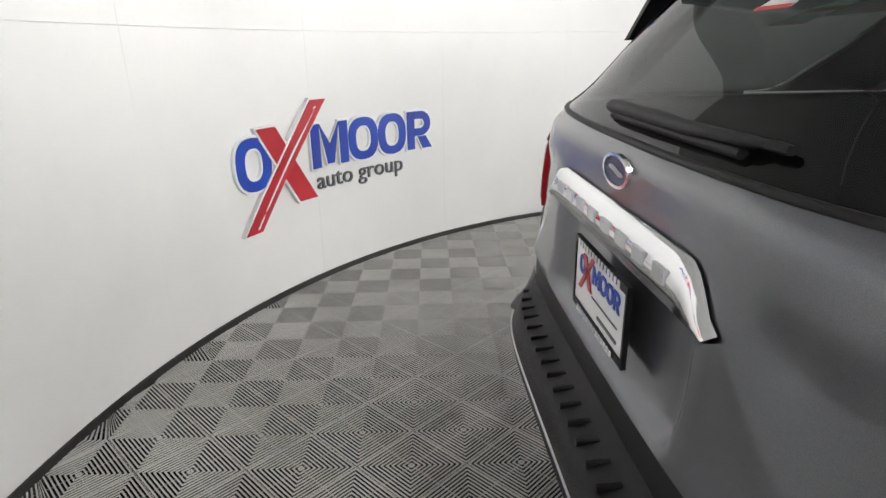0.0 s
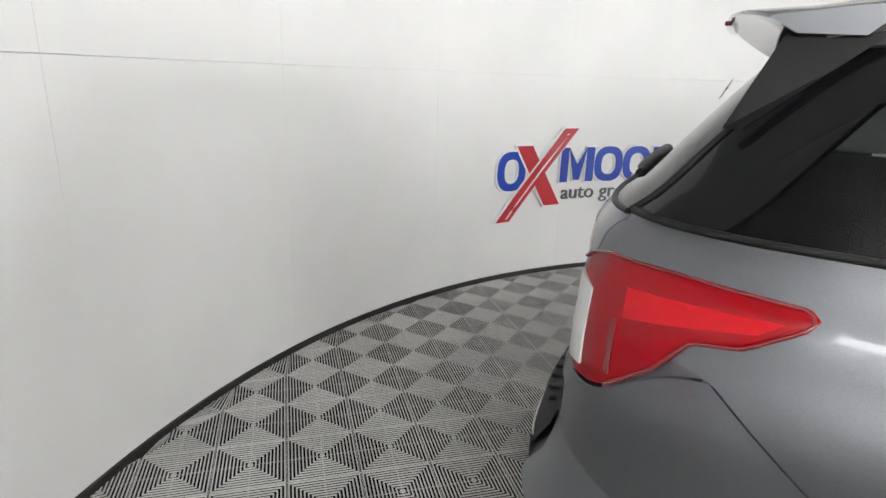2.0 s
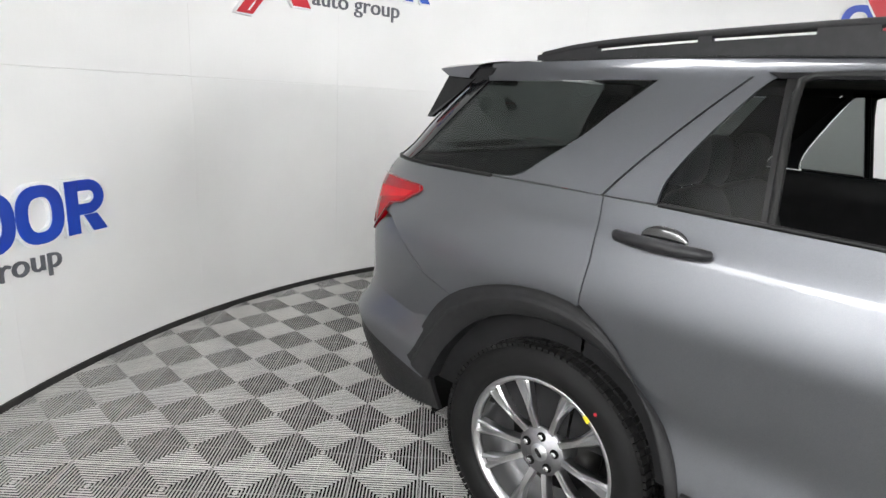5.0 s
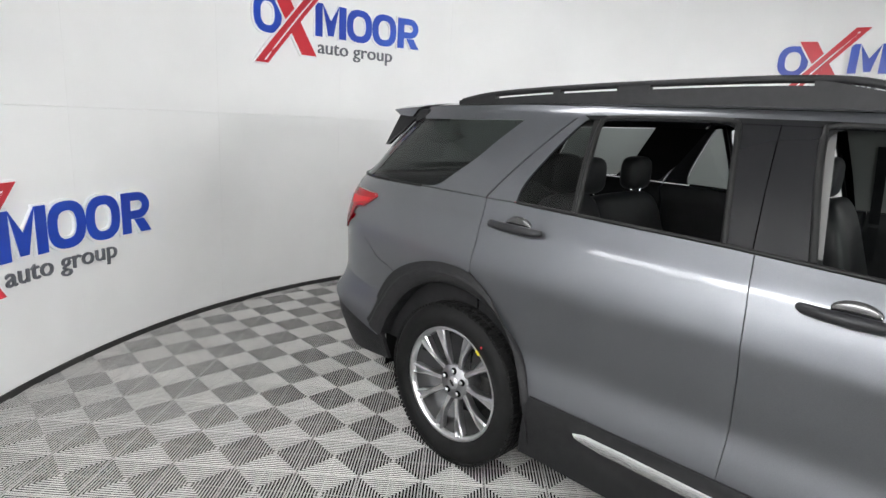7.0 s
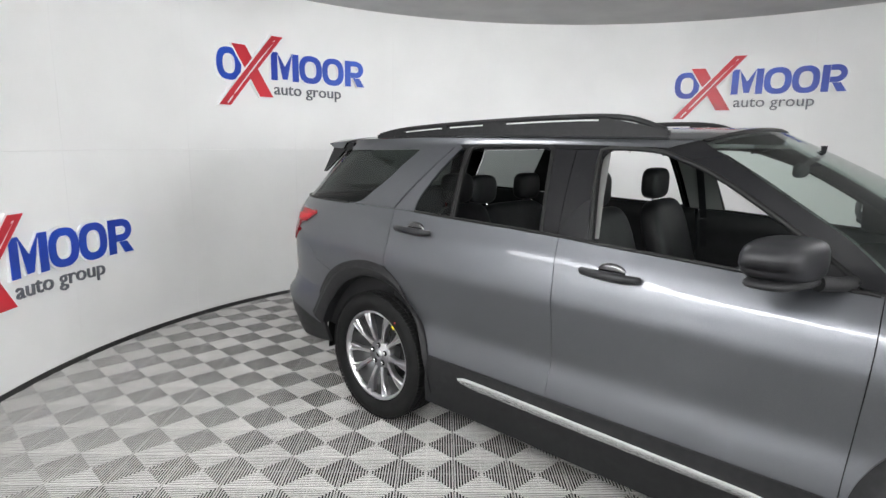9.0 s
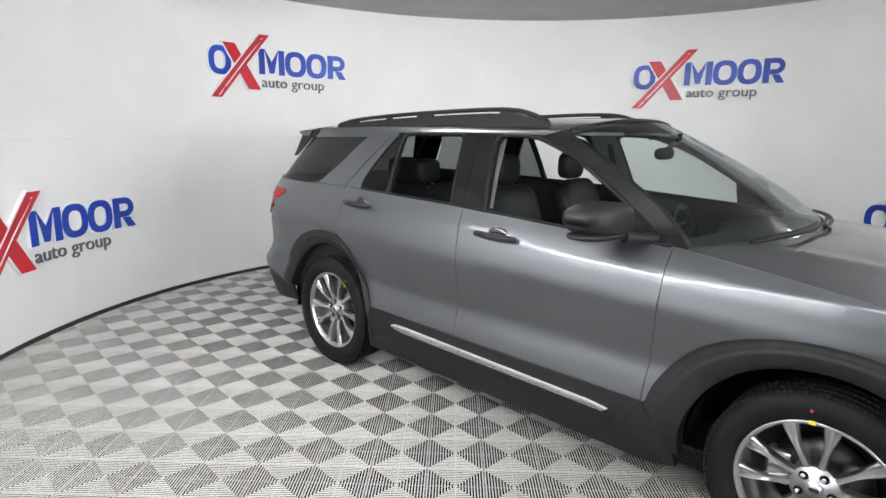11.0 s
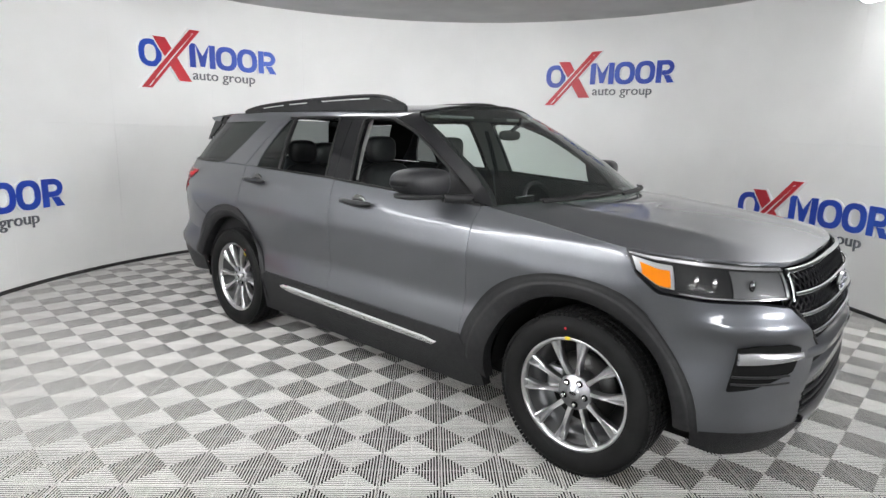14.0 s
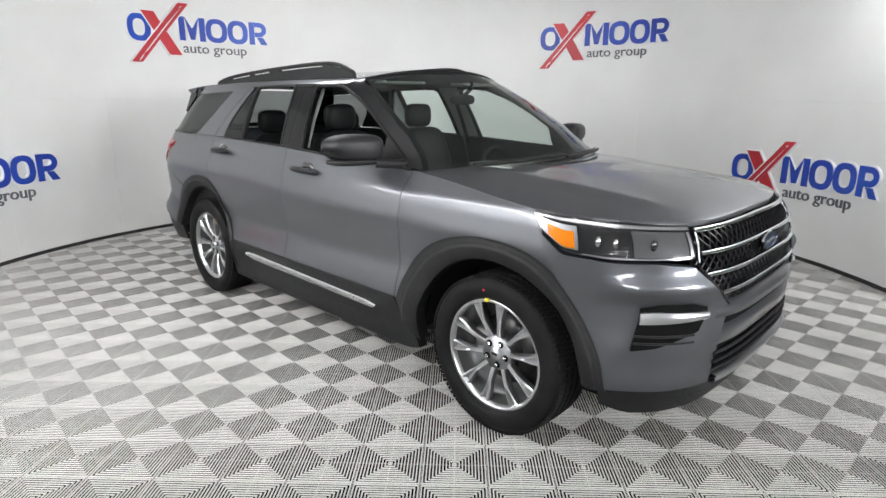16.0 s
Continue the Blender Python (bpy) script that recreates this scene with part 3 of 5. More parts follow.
both("fixed_glass", car, TINT, "dark tinted fixed door glass", bottom=line(-1.262, -.998, 6, d=.006), right=X((-.998, 1.29), (-1.045, 1.655)), top=X((-1.072, 1.652), (-1.045, 1.655)), left=rounded(X((-1.262, 1.295), (-1.262, 1.362), (-1.100, 1.618), (-1.072, 1.652))), nu=8, nv=12, off=-0.006, depth=0.004)
both("window_divider", car, SEAL, bottom=line(-.996, -.972, 3, d=.004), right=X((-.972, 1.286), (-1.02, 1.657)), top=X((-1.044, 1.656), (-1.02, 1.657)), left=X((-.996, 1.287), (-1.044, 1.656)), nu=4, nv=10, depth=0.03)
both("b_pillar_trim", car, PILLARBLACK, "glossy black pillar trim", bottom=line(-.415, -.3335, 4, d=.005), right=X((-.3335, 1.271), (-.3685, 1.668)), top=X((-.485, 1.668), (-.3685, 1.668)), left=X((-.415, 1.274), (-.485, 1.668)), nu=6, nv=14, off=0.001, depth=0.05)
both("b_pillar_trim", car, PILLARBLACK, "glossy black pillar trim", bottom=line(-.3300, -.170, 4, d=.005), right=X((-.170, 1.264), (-.255, 1.668)), top=X((-.3650, 1.668), (-.255, 1.668)), left=X((-.3300, 1.271), (-.3650, 1.668)), nu=6, nv=14, off=0.001, depth=0.05)
A_REAR = rounded(X((.800, 1.232), (.600, 1.385), (.290, 1.572), (.100, 1.640), (.02, 1.666)))
A_FRONT = X((.935, 1.214), (.745, 1.375), (.440, 1.560), (.180, 1.702))
both("a_pillar", car, PILLARBLACK, "glossy black windscreen pillar", bottom=A_REAR, right=[A_REAR[-1], A_FRONT[-1]], top=A_FRONT, left=[A_REAR[0], A_FRONT[0]], nu=24, nv=5, depth=0.05)
both("mirror_sail", car, PLASTIC, "black plastic corner piece behind the mirror", bottom=X((.585, 1.228), (.80, 1.222)), right=X((.80, 1.222), (.785, 1.246)), top=X((.585, 1.395), (.785, 1.246)), left=X((.585, 1.228), (.585, 1.395)), nu=8, nv=6, off=.002, depth=.02)
both("window_corner", car, PILLARBLACK, "black rounded window corner", bottom=rounded(X((-.226, 1.545), (-.236, 1.648), (-.12, 1.658))), right=X((-.12, 1.658), (-.12, 1.672)), top=X((-.232, 1.547), (-.258, 1.670), (-.12, 1.672)), left=X((-.226, 1.545), (-.232, 1.547)), nu=16, nv=4, off=-.003, depth=.03)
both("window_corner", car, PILLARBLACK, "black rounded window corner", bottom=rounded(X((-.468, 1.545), (-.486, 1.646), (-.60, 1.656))), right=X((-.60, 1.656), (-.60, 1.671)), top=X((-.460, 1.547), (-.482, 1.670), (-.60, 1.671)), left=X((-.468, 1.545), (-.460, 1.547)), nu=16, nv=4, off=-.003, depth=.03)
both("door_top_trim", car, PILLARBLACK, "black trim over the door windows", bottom=X((-1.06, 1.646), (-.50, 1.657), (-.20, 1.657), (.03, 1.652)), right=X((.03, 1.652), (.05, 1.671)), top=X((-1.09, 1.662), (-.50, 1.675), (-.20, 1.675), (.05, 1.671)), left=X((-1.06, 1.646), (-1.09, 1.662)), nu=30, nv=4, off=.004, depth=.03)
for sd in (-1, 1):
    for x0, x1 in ((-2.42, -1.855), (-1.258, .86)):
        part("belt_seal", tube([body(x, belt(x) + 0.004, 0.002, sd) for x in np.linspace(x0, x1, 40)], 0.0075, 6), SEAL, car, "black rubber belt moulding")
    for loop in ([(-.972, 1.288), (-1.02, 1.645), (-.985, 1.660), (-.52, 1.668), (-.49, 1.655), (-.42, 1.276)], [(-.168, 1.266), (-.250, 1.650), (-.225, 1.666), (0.02, 1.660), (.10, 1.634), (.29, 1.566), (.60, 1.379), (.795, 1.236)]):
        part("window_seal", tube([body(s, z, -0.004, sd) for s, z in resample(rounded(X(*loop), 2), 40)], 0.012, 6), SEAL, car, "black rubber window channel")


def across(x, z, w, n, bx, bz, px=2.0):
    """A line over the car from flank to flank, bowed forwards by bx and upwards by bz."""
    out = []
    for k in range(n):
        t = 2 * k / (n - 1) - 1
        c = 1 - abs(t) ** px
        out.append(Vector((x + bx * c, w * t, z + bz * c)))
    return out


edge = resample(A_FRONT, 18)
rows = []
for k, (s, z) in enumerate(edge):
    p, v = body(s, z), k / 17
    rows.append(across(p.x, p.z, abs(p.y) - 0.004, 25, 0.30 * (1 - v) + 0.12 * v, 0.026 * (1 - v) + 0.056 * v, 2.4))
SCREEN = rows
part("windscreen", quads(rows), CLEAR, car, "clear windscreen with wall reflections")
# dark band and shade along the top of the windscreen
part("windscreen_seal", tube(rows[-1], 0.008, 6), SEAL, car)
rows = []
for x in np.linspace(.172, -2.08, 30):
    z = float(np.interp(x, [-2.16, -1.4, -.6, .16], [1.672, 1.700, 1.706, 1.704]))
    p = body(s_of(x, z), z)
    rows.append(across(x, z + 0.004, abs(p.y) - 0.004, 27, 0.12 * max(0, 1 - (0.172 - x) / 1.2), 0.040 + 0.022 * min(1, (x + 2.08) / 0.9), 2.4))
part("roof", quads(rows), PAINT, car)
rows2 = [[q - Vector((0, 0, 0.03)) for q in r] for r in rows]
part("headliner", quads(rows2), HEADLINER, car, "light grey cloth headliner")
# roof spoiler
def prism_fin(sd):
    """A slim black blade from the spoiler's end down along the tailgate glass."""
    outline = [(-2.10, .690, 1.630), (-2.250, .684, 1.634), (-2.298, .706, 1.530), (-2.328, .722, 1.462), (-2.298, .730, 1.462), (-2.165, .700, 1.575)]
    bm = bmesh.new()
    a = [bm.verts.new((x, y * sd, z)) for x, y, z in outline]
    b = [bm.verts.new((x + .004, (y - .016) * sd, z)) for x, y, z in outline]
    bm.faces.new(a)
    bm.faces.new(b[::-1])
    for i in range(len(a)):
        j = (i + 1) % len(a)
        bm.faces.new((a[i], b[i], b[j], a[j]))
    return bm


rows = []
for k in range(41):
    y = -0.70 + 1.40 * k / 40
    zt = 1.668 + .012 * (1 - abs(y / .70) ** 8) + .034 * (1 - (y / .70) ** 2)
    tail = -2.285 - 0.075 * (1 - (y / .70) ** 2) - 0.02 * (1 - abs(y / .70) ** 8)
    rows.append([(-2.085, y, zt + .002), (-2.16, y, zt - .003), (-2.22, y, zt - .009), (tail + .012, y, zt - .014), (tail, y, zt - .018), (tail + .012, y, zt - .024), (-2.24, y, zt - .044), (-2.14, y, zt - .048)])
bm = quads(rows)
for r in (rows[0], rows[-1]):
    bm.faces.new([bm.verts.new(p) for p in r])
spoiler = part("roof_spoiler", bm, PAINT, car)
for sd in (-1, 1):      # black side fins under the spoiler
    part("spoiler_fin", prism_fin(sd), PILLARBLACK, spoiler, "black spoiler side fin", smooth=False)
# black blocks added to stop light showing between roof and spoiler
for sd in (-1, 1):
    part("spoiler_mount", box(bmesh.new(), -2.20, -2.03, min(.52 * sd, .690 * sd), max(.52 * sd, .690 * sd), 1.600, 1.662, .006), PILLARBLACK, spoiler, "black block added to fill the gap under the spoiler", smooth=False)
part("brake_lamp", box(bmesh.new(), -2.384, -2.365, -.16, .16, 1.681, 1.692, .003), DARKRED, car, "dark red high brake lamp")
bm = quads([[(-2.343, -.20, 1.552), (-2.343, -.15, 1.555)], [(-2.353, -.165, 1.535), (-2.353, -.085, 1.532)], [(-2.372, -.110, 1.500), (-2.372, -.010, 1.500)]])
tag_ob = part("window_sticker", bm, PLATEWHITE, car, "white and red sticker inside the rear glass", smooth=False)
part("sticker_bar", quads([[(-2.354, -.162, 1.533), (-2.354, -.083, 1.530)], [(-2.359, -.150, 1.524), (-2.359, -.066, 1.521)]]), SIGNRED, tag_ob, smooth=False)
part("sticker_bar", quads([[(-2.3705, -.117, 1.505), (-2.3705, -.017, 1.505)], [(-2.3735, -.108, 1.499), (-2.3735, -.008, 1.499)]]), SIGNRED, tag_ob, smooth=False)
for sd in (-1, 1):
    y = .585 * sd
    crest = resample(rounded([(-1.88, y, 1.712), (-1.70, y, 1.748), (-1.2, y, 1.782), (-.62, y, 1.806), (-.30, y, 1.812), (-.14, y, 1.798), (.00, y, 1.745)], 2), 40)
    rail = part("roof_rail", tube(crest, 0.017, 8, flat=0.8), PLASTIC, car, "black roof rail")
    for x0, x1 in ((-1.90, -1.66), (-1.33, -1.29), (-1.02, -.88), (-.32, .015)):
        bm = bmesh.new()
        zt0, zt1 = np.interp(x0, [p[0] for p in crest], [p[2] for p in crest]), np.interp(x1, [p[0] for p in crest], [p[2] for p in crest])
        box(bm, x0, x1, y - .014, y + .014, 1.695, 1.70)
        for v in bm.verts:
            if v.co.z > 1.6975:
                v.co.z = zt0 if v.co.x < (x0 + x1) / 2 else zt1
        part("rail_foot", bm, PLASTIC, rail, smooth=False)
    part("rail_base", quads([[(p[0], y - .016, 1.690), (p[0], y - .013, max(p[2] - .022, 1.700)), (p[0], y + .013, max(p[2] - .022, 1.700)), (p[0], y + .016, 1.690)] for p in crest], None, True), PLASTIC, rail, smooth=False)

# ---- bonnet ----
HOOD_EDGE = X((.885, 1.214), (1.10, 1.194), (1.40, 1.162), (1.705, 1.128), (1.91, 1.120), (2.10, 1.107), (2.20, 1.098)) + [(s_end(y, 1.092 - .006 * (1 - y / .55), True), 1.092 - .006 * (1 - y / .55)) for y in (.55, .4, .25, .1)]
hood_mid = pchip([.85, 1.2, 1.6, 1.98, 2.17, 2.29], [1.236, 1.230, 1.206, 1.162, 1.122, 1.090])
rows = []
for s, z in resample(HOOD_EDGE, 44):
    p = body(s, z)
    ye, zc, row = abs(p.y), hood_mid(p.x), []
    for k in range(41):
        t = 2 * k / 40 - 1
        y, c = ye * t, 1 - abs(t) ** 2.6
        ridge = 0.010 * math.exp(-((abs(y) - (0.60 - 0.06 * (p.x - 1))) / 0.07) ** 2) * min(1, max(0, (2.2 - p.x) * 3))
        row.append(Vector((p.x + 0.30 * max(0, 1 - (p.x - .885) / .6) * c, y, p.z + max(zc - p.z, 0.002) * c + ridge * c)))
    rows.append(row)
bm = quads(rows)
hem(bm, 0.02, lambda co: Vector((0, 0, -1)))
part("bonnet", bm, PAINT, car)
rows = [across(.90, 1.196, .80, 25, .31, .02), across(.99, 1.176, .80, 25, .33, .03)]
part("cowl", quads(rows), PLASTIC, car, "black plastic cowl below the windscreen")


# ---- rear end ----
def rear_pt(y, z, off=0.0):
    p = min(abs(y) / half_w(z), 0.999)
    return Vector((XR - (XR - rear_x(z)) * (1 - p ** NR) ** (1 / NR) - off, y, z))


rows = []
for j in range(34):
    v, row = j / 33, []
    for i in range(49):
        y = -0.735 + 1.47 * i / 48
        z0, z1 = .848 + .03 * (y / .735) ** 2, 1.286 - .012 * (1 - (y / .735) ** 2)
        z = z0 + (z1 - z0) * v
        nook = ease(.36, .31, abs(y)) * ease(.855, .885, z) * ease(1.115, 1.085, z)
        crease = .405 + (1.114 - z) * .85
        row.append(rear_pt(y, z, -0.035 * nook + 0.010 * math.exp(-((z - .87) / .05) ** 2) - .014 * ease(crease - .01, crease + .16, abs(y)) * ease(1.20, 1.11, z)))
    rows.append(row)
bm = quads(rows)
hem(bm, 0.02, lambda co: Vector((1, 0, 0)))
hatch = part("tailgate", bm, PAINT, car)
rows = []
for j in range(14):
    v = j / 13
    rows.append([rear_pt((-1 + 2 * i / 32) * (.715 - .105 * v), 1.293 - .012 * (1 - (1 - 2 * i / 32) ** 2) * (1 - v) + .357 * v, 0.0) for i in range(33)])
part("rear_glass", quads(rows), TINT, hatch, "dark tinted tailgate glass")
part("glass_seal", tube([q + Vector((-.004, 0, -.004)) for q in rows[0]], .008, 6), SEAL, hatch)
for sd in (0, -1):
    part("glass_seal", tube([r[sd] for r in rows], .007, 6), SEAL, hatch)
# bright bar over the plate
rows = []
for i in range(41):
    y = -.415 + .83 * i / 40
    k = ease(.30, .415, abs(y))
    zt, zb = 1.174 - .074 * k * k, 1.092 - .004 * k
    rows.append([rear_pt(y, zt, .004), rear_pt(y, zt - .004, .018), rear_pt(y, (zt + zb) / 2, .026), rear_pt(y, zb + .004, .022), rear_pt(y, zb, -.02)])
bar_ob = part("bright_bar", quads(rows), CHROME, hatch, "polished chrome bar over the number plate")
for i in range(8):      # raised marks on the bar, plain blocks
    y = .28 - .08 * i
    q = rear_pt(y, 1.134, .0255)
    bm = box(bmesh.new(), q.x - .003, q.x + .003, y - .022, y + .022, 1.122, 1.147, .002)
    part("raised_mark", bm, SATIN, bar_ob)


def disc(n, a, b, power=2.0):
    return oval(0, 0, a, b, n, power)


def emblem(at, a, b, nx, parent):
    """A blue oval with a bright rim, facing nx."""
    bm = prism([disc(36, a, b), disc(36, a * .88, b * .82)])
    for v in bm.verts:
        v.co = Vector((at[0] + nx * (.010 * v.co.z), at[1] + v.co.x, at[2] + v.co.y))
    rim = part("emblem", bm, CHROME, parent, "blue oval emblem with a bright rim")
    bm = prism([disc(36, a * .89, b * .83)])
    for v in bm.verts:
        v.co = Vector((at[0] + nx * (.007 * v.co.z), at[1] + v.co.x, at[2] + v.co.y))
    part("emblem_face", bm, EMBLEM, rim, smooth=False)
    bm = prism([[(x, y + .004 * math.sin(x * 60)) for x, y in oval(0, 0, a * .55, b * .16, 24)]])
    for v in bm.verts:
        v.co = Vector((at[0] + nx * (.0085 * v.co.z), at[1] + v.co.x, at[2] + v.co.y))
    part("emblem_mark", bm, SATIN, rim, smooth=False)


emblem((rear_pt(0, 1.228).x + .002, 0, 1.228), .068, .032, -1, hatch)
# number plate in a dark frame
px = rear_pt(0, 1.0).x - .006
plate = part("number_plate", box(bmesh.new(), px - .003, px, -.150, .150, .906, 1.052, .002), PLATEWHITE, hatch, "white dealer plate", smooth=False)
bm = bmesh.new()
for y0, y1, z0, z1 in ((-.156, .156, .898, .914), (-.156, .156, 1.042, 1.058), (-.156, -.149, .914, 1.042), (.149, .156, .914, 1.042)):
    box(bm, px - .006, px + .004, y0, y1, z0, z1)
part("plate_frame", bm, PLASTIC, plate, "black plate frame", smooth=False)
pm = Matrix(((0, 0, -1, px - .0045), (-1, 0, 0, .118), (0, 1, 0, .952), (0, 0, 0, 1)))
sb, sr = sign_shapes()
for loops, mt in [(q, BLUE) for q in sb] + [(q, SIGNRED) for q in sr]:
    bm = prism([[(x * .142, y * .142) for x, y in lp] for lp in loops])
    for v in bm.verts:
        v.co.z *= .0015 if mt is BLUE else .0022
    bm.transform(pm)
    part("plate_shape", bm, mt, plate, smooth=False)
bm = bmesh.new()
box(bm, px - .0055, px - .003, -.118, -.01, .929, .935)
box(bm, px - .0055, px - .003, -.118, .03, .959, .961)
part("plate_bar", bm, SIGNGREY, plate, smooth=False)
for z, w in ((.9035, .105), (1.051, .12)):
    bm = bmesh.new()
    for i in range(14):
        y = -w + 2 * w * i / 13
        box(bm, px - .0095, px - .0075, y - .0045, y + .0045, z - .006, z + .006)
    part("frame_marks", bm, PLATEWHITE, plate, "row of small white marks", smooth=False)
# wiper
wb = [rear_pt(y, z, o) for y, z, o in ((.25, 1.322, .020), (.21, 1.325, .026), (.05, 1.324, .027), (-.15, 1.322, .026), (-.30, 1.324, .022), (-.33, 1.325, .018))]
wiper = part("rear_wiper", tube(wb, [.010, .019, .018, .015, .012, .007], 12, flat=.8), PLASTIC, hatch, "black rear wiper arm")
part("wiper_blade", tube([rear_pt(y, 1.308, .010) for y in np.linspace(.20, -.30, 12)], .009, 6), SEAL, wiper)
part("wiper_tip", tube([rear_pt(y, 1.324, .016) for y in (-.31, -.35, -.375)], [.007, .009, .007], 6), SEAL, wiper)

for sd in (-1, 1):
    in_lo, in_hi = (s_end(.757, .962, False), .962), (s_end(.700, 1.180, False), 1.182)
    lamp = part("tail_lamp", skin(bottom=[in_lo, (s_end(.850, .975, False), .975), *rounded(X((-2.448, .992), (-2.368, 1.062), (-2.312, 1.128), (-2.240, 1.140), (-2.155, 1.190)))], right=X((-2.155, 1.190), (-2.148, 1.202), (-2.160, 1.216)), top=[in_hi, (s_end(.735, 1.205, False), 1.205), (s_end(.79, 1.222, False), 1.222), *X((-2.36, 1.226), (-2.160, 1.216))], left=[in_lo, in_hi], nu=40, nv=18, off=.003, depth=.03, side=sd, shape=lambda u, v, s, z: .006 * math.sin(math.pi * v) ** .5), RED, car, "red tail lamp lens")
    part("corner_panel", skin(bottom=[(s_end(.705, 1.185, False), 1.185), (s_end(.79, 1.215, False), 1.215), *X((-2.40, 1.220))], right=X((-2.40, 1.220), (-2.40, 1.286)), top=[(s_end(.690, 1.270, False), 1.270), (s_end(.78, 1.282, False), 1.282), *X((-2.40, 1.286))], left=[(s_end(.705, 1.185, False), 1.185), (s_end(.690, 1.270, False), 1.270)], nu=14, nv=6, off=-.002, depth=.01, side=sd), PAINT, car)
    part("reverse_lens", skin(bottom=[(s_end(.764, .985, False), .985), (s_end(.822, .995, False), .995)], right=[(s_end(.822, .995, False), .995), (s_end(.788, 1.15, False), 1.145)], top=[(s_end(.716, 1.165, False), 1.162), (s_end(.788, 1.15, False), 1.145)], left=[(s_end(.764, .985, False), .985), (s_end(.716, 1.165, False), 1.162)], nu=8, nv=12, off=.0125, depth=.010, side=sd), WHITELENS, lamp, "frosted white reversing lens")
    part("lamp_rib", skin(bottom=X((-2.452, 1.02), (-2.440, 1.02)), right=X((-2.440, 1.02), (-2.440, 1.118)), top=X((-2.452, 1.118), (-2.440, 1.118)), left=X((-2.452, 1.02), (-2.452, 1.118)), nu=3, nv=8, off=.0105, depth=.003, side=sd), DARKRED, lamp, "dark rib in the lamp")
    part("lamp_rim", tube([body(q, z, .006, sd) for q, z in resample([in_hi, (s_end(.735, 1.205, False), 1.205), (s_end(.79, 1.222, False), 1.222), *X((-2.36, 1.226), (-2.160, 1.216), (-2.148, 1.202), (-2.155, 1.190), (-2.240, 1.140), (-2.312, 1.128), (-2.368, 1.062), (-2.448, .992))], 60)], .004, 6), DARKRED, lamp, "dark red lamp rim")
    part("light_guide", skin(bottom=X((-2.43, 1.128), (-2.22, 1.168)), right=X((-2.22, 1.168), (-2.185, 1.192)), top=X((-2.43, 1.182), (-2.185, 1.192)), left=X((-2.43, 1.128), (-2.43, 1.182)), nu=12, nv=6, off=.0105, depth=.004, side=sd), REDBRIGHT, lamp, "brighter red light guide")
    part("rear_bumper_corner", skin(bottom=[(s_end(.60, .79, False), .790), *X((-2.50, .785), (-2.12, .722), (-2.03, .740), (-1.93, .795))], right=X((-1.93, .795), (-1.905, .840)), top=[(s_end(.60, .83, False), .842), *[(s_end(.735, .86, False), .872), (s_end(.770, .94, False), .952)], (s_end(.850, .96, False), .962), *X((-2.458, .978), (-2.345, 1.058), (-2.277, 1.073), (-2.072, .901), (-1.957, .863), (-1.905, .840))], left=[(s_end(.60, .79, False), .790), (s_end(.60, .83, False), .842)], nu=40, nv=12, off=.0005, depth=.02, side=sd), PAINT, car)
    part("rear_bumper_valance", skin(bottom=[(s_end(.70, .62, False), .62), *X((-2.48, .605), (-2.30, .555), (-2.03, .49))], right=X((-2.03, .49), (-1.99, .60), (-1.96, .780)), top=[(s_end(.70, .79, False), .789), *X((-2.50, .785), (-2.12, .722), (-2.03, .740), (-1.96, .780))], left=[(s_end(.70, .62, False), .62), (s_end(.70, .79, False), .789)], nu=36, nv=12, off=.0005, depth=.02, side=sd, shape=lambda u, v, s, z: .030 * min(1, (1 - u) * 2.2) * math.exp(-((z - .63) / .10) ** 2) * (1 - v ** 6)), PAINT, car, "grey painted underside of the bumper corner")
    part("rear_bumper_lower", skin(bottom=[(XR - LR, .30), *X((-2.40, .32), (-1.95, .375))], right=X((-1.95, .375), (-2.00, .56), (-2.03, .752)), top=[(XR - LR, .835), (s_end(.60, .83, False), .835), (s_end(.61, .79, False), .786), *X((-2.50, .779), (-2.12, .716), (-2.03, .752))], left=[(XR - LR, .30), (XR - LR, .835)], nu=40, nv=16, off=.002, depth=.02, side=sd, shape=lambda u, v, s, z: -.008 + .024 * min(1, (1 - u) * 2.2) * math.exp(-((z - .60) / .09) ** 2)), PLASTIC, car, "black plastic lower rear bumper")
rows = []
for i in range(41):
    y = -.64 + 1.28 * i / 40
    k = 1 - abs(y / .64) ** 5
    rows.append([rear_pt(y, .775, -.004), rear_pt(y, .748, .004 + .016 * k), rear_pt(y, .738, .01 + .055 * k), rear_pt(y, .715, .012 + .06 * k), rear_pt(y, .64, .022 + .02 * k), rear_pt(y, .60, .02)])
pad = part("bumper_step", quads(rows), PLASTIC, car, "black plastic bumper step")
for i in range(20):
    y = -.57 + 1.14 * i / 19
    q0, q1 = rear_pt(y, .749, .016), rear_pt(y, .739, .008 + .055 * (1 - abs(y / .64) ** 5))
    part("rib", box(bmesh.new(), q1.x, q0.x, y - .006, y + .006, .736, .750, .002), PLASTIC, pad)
part("bumper_line", tube([rear_pt(y, .655, .024 + .026 * (1 - abs(y / .64) ** 5)) for y in np.linspace(-.62, .62, 30)], .004, 6), SATIN, pad, "thin bright line")

# ---- front end ----
def front_pt(y, z, off=0.0):
    p = min(abs(y) / half_w(z), 0.999)
    return Vector((XF + (front_x(z) - XF) * (1 - p ** NF) ** (1 / NF) + off, y, z))


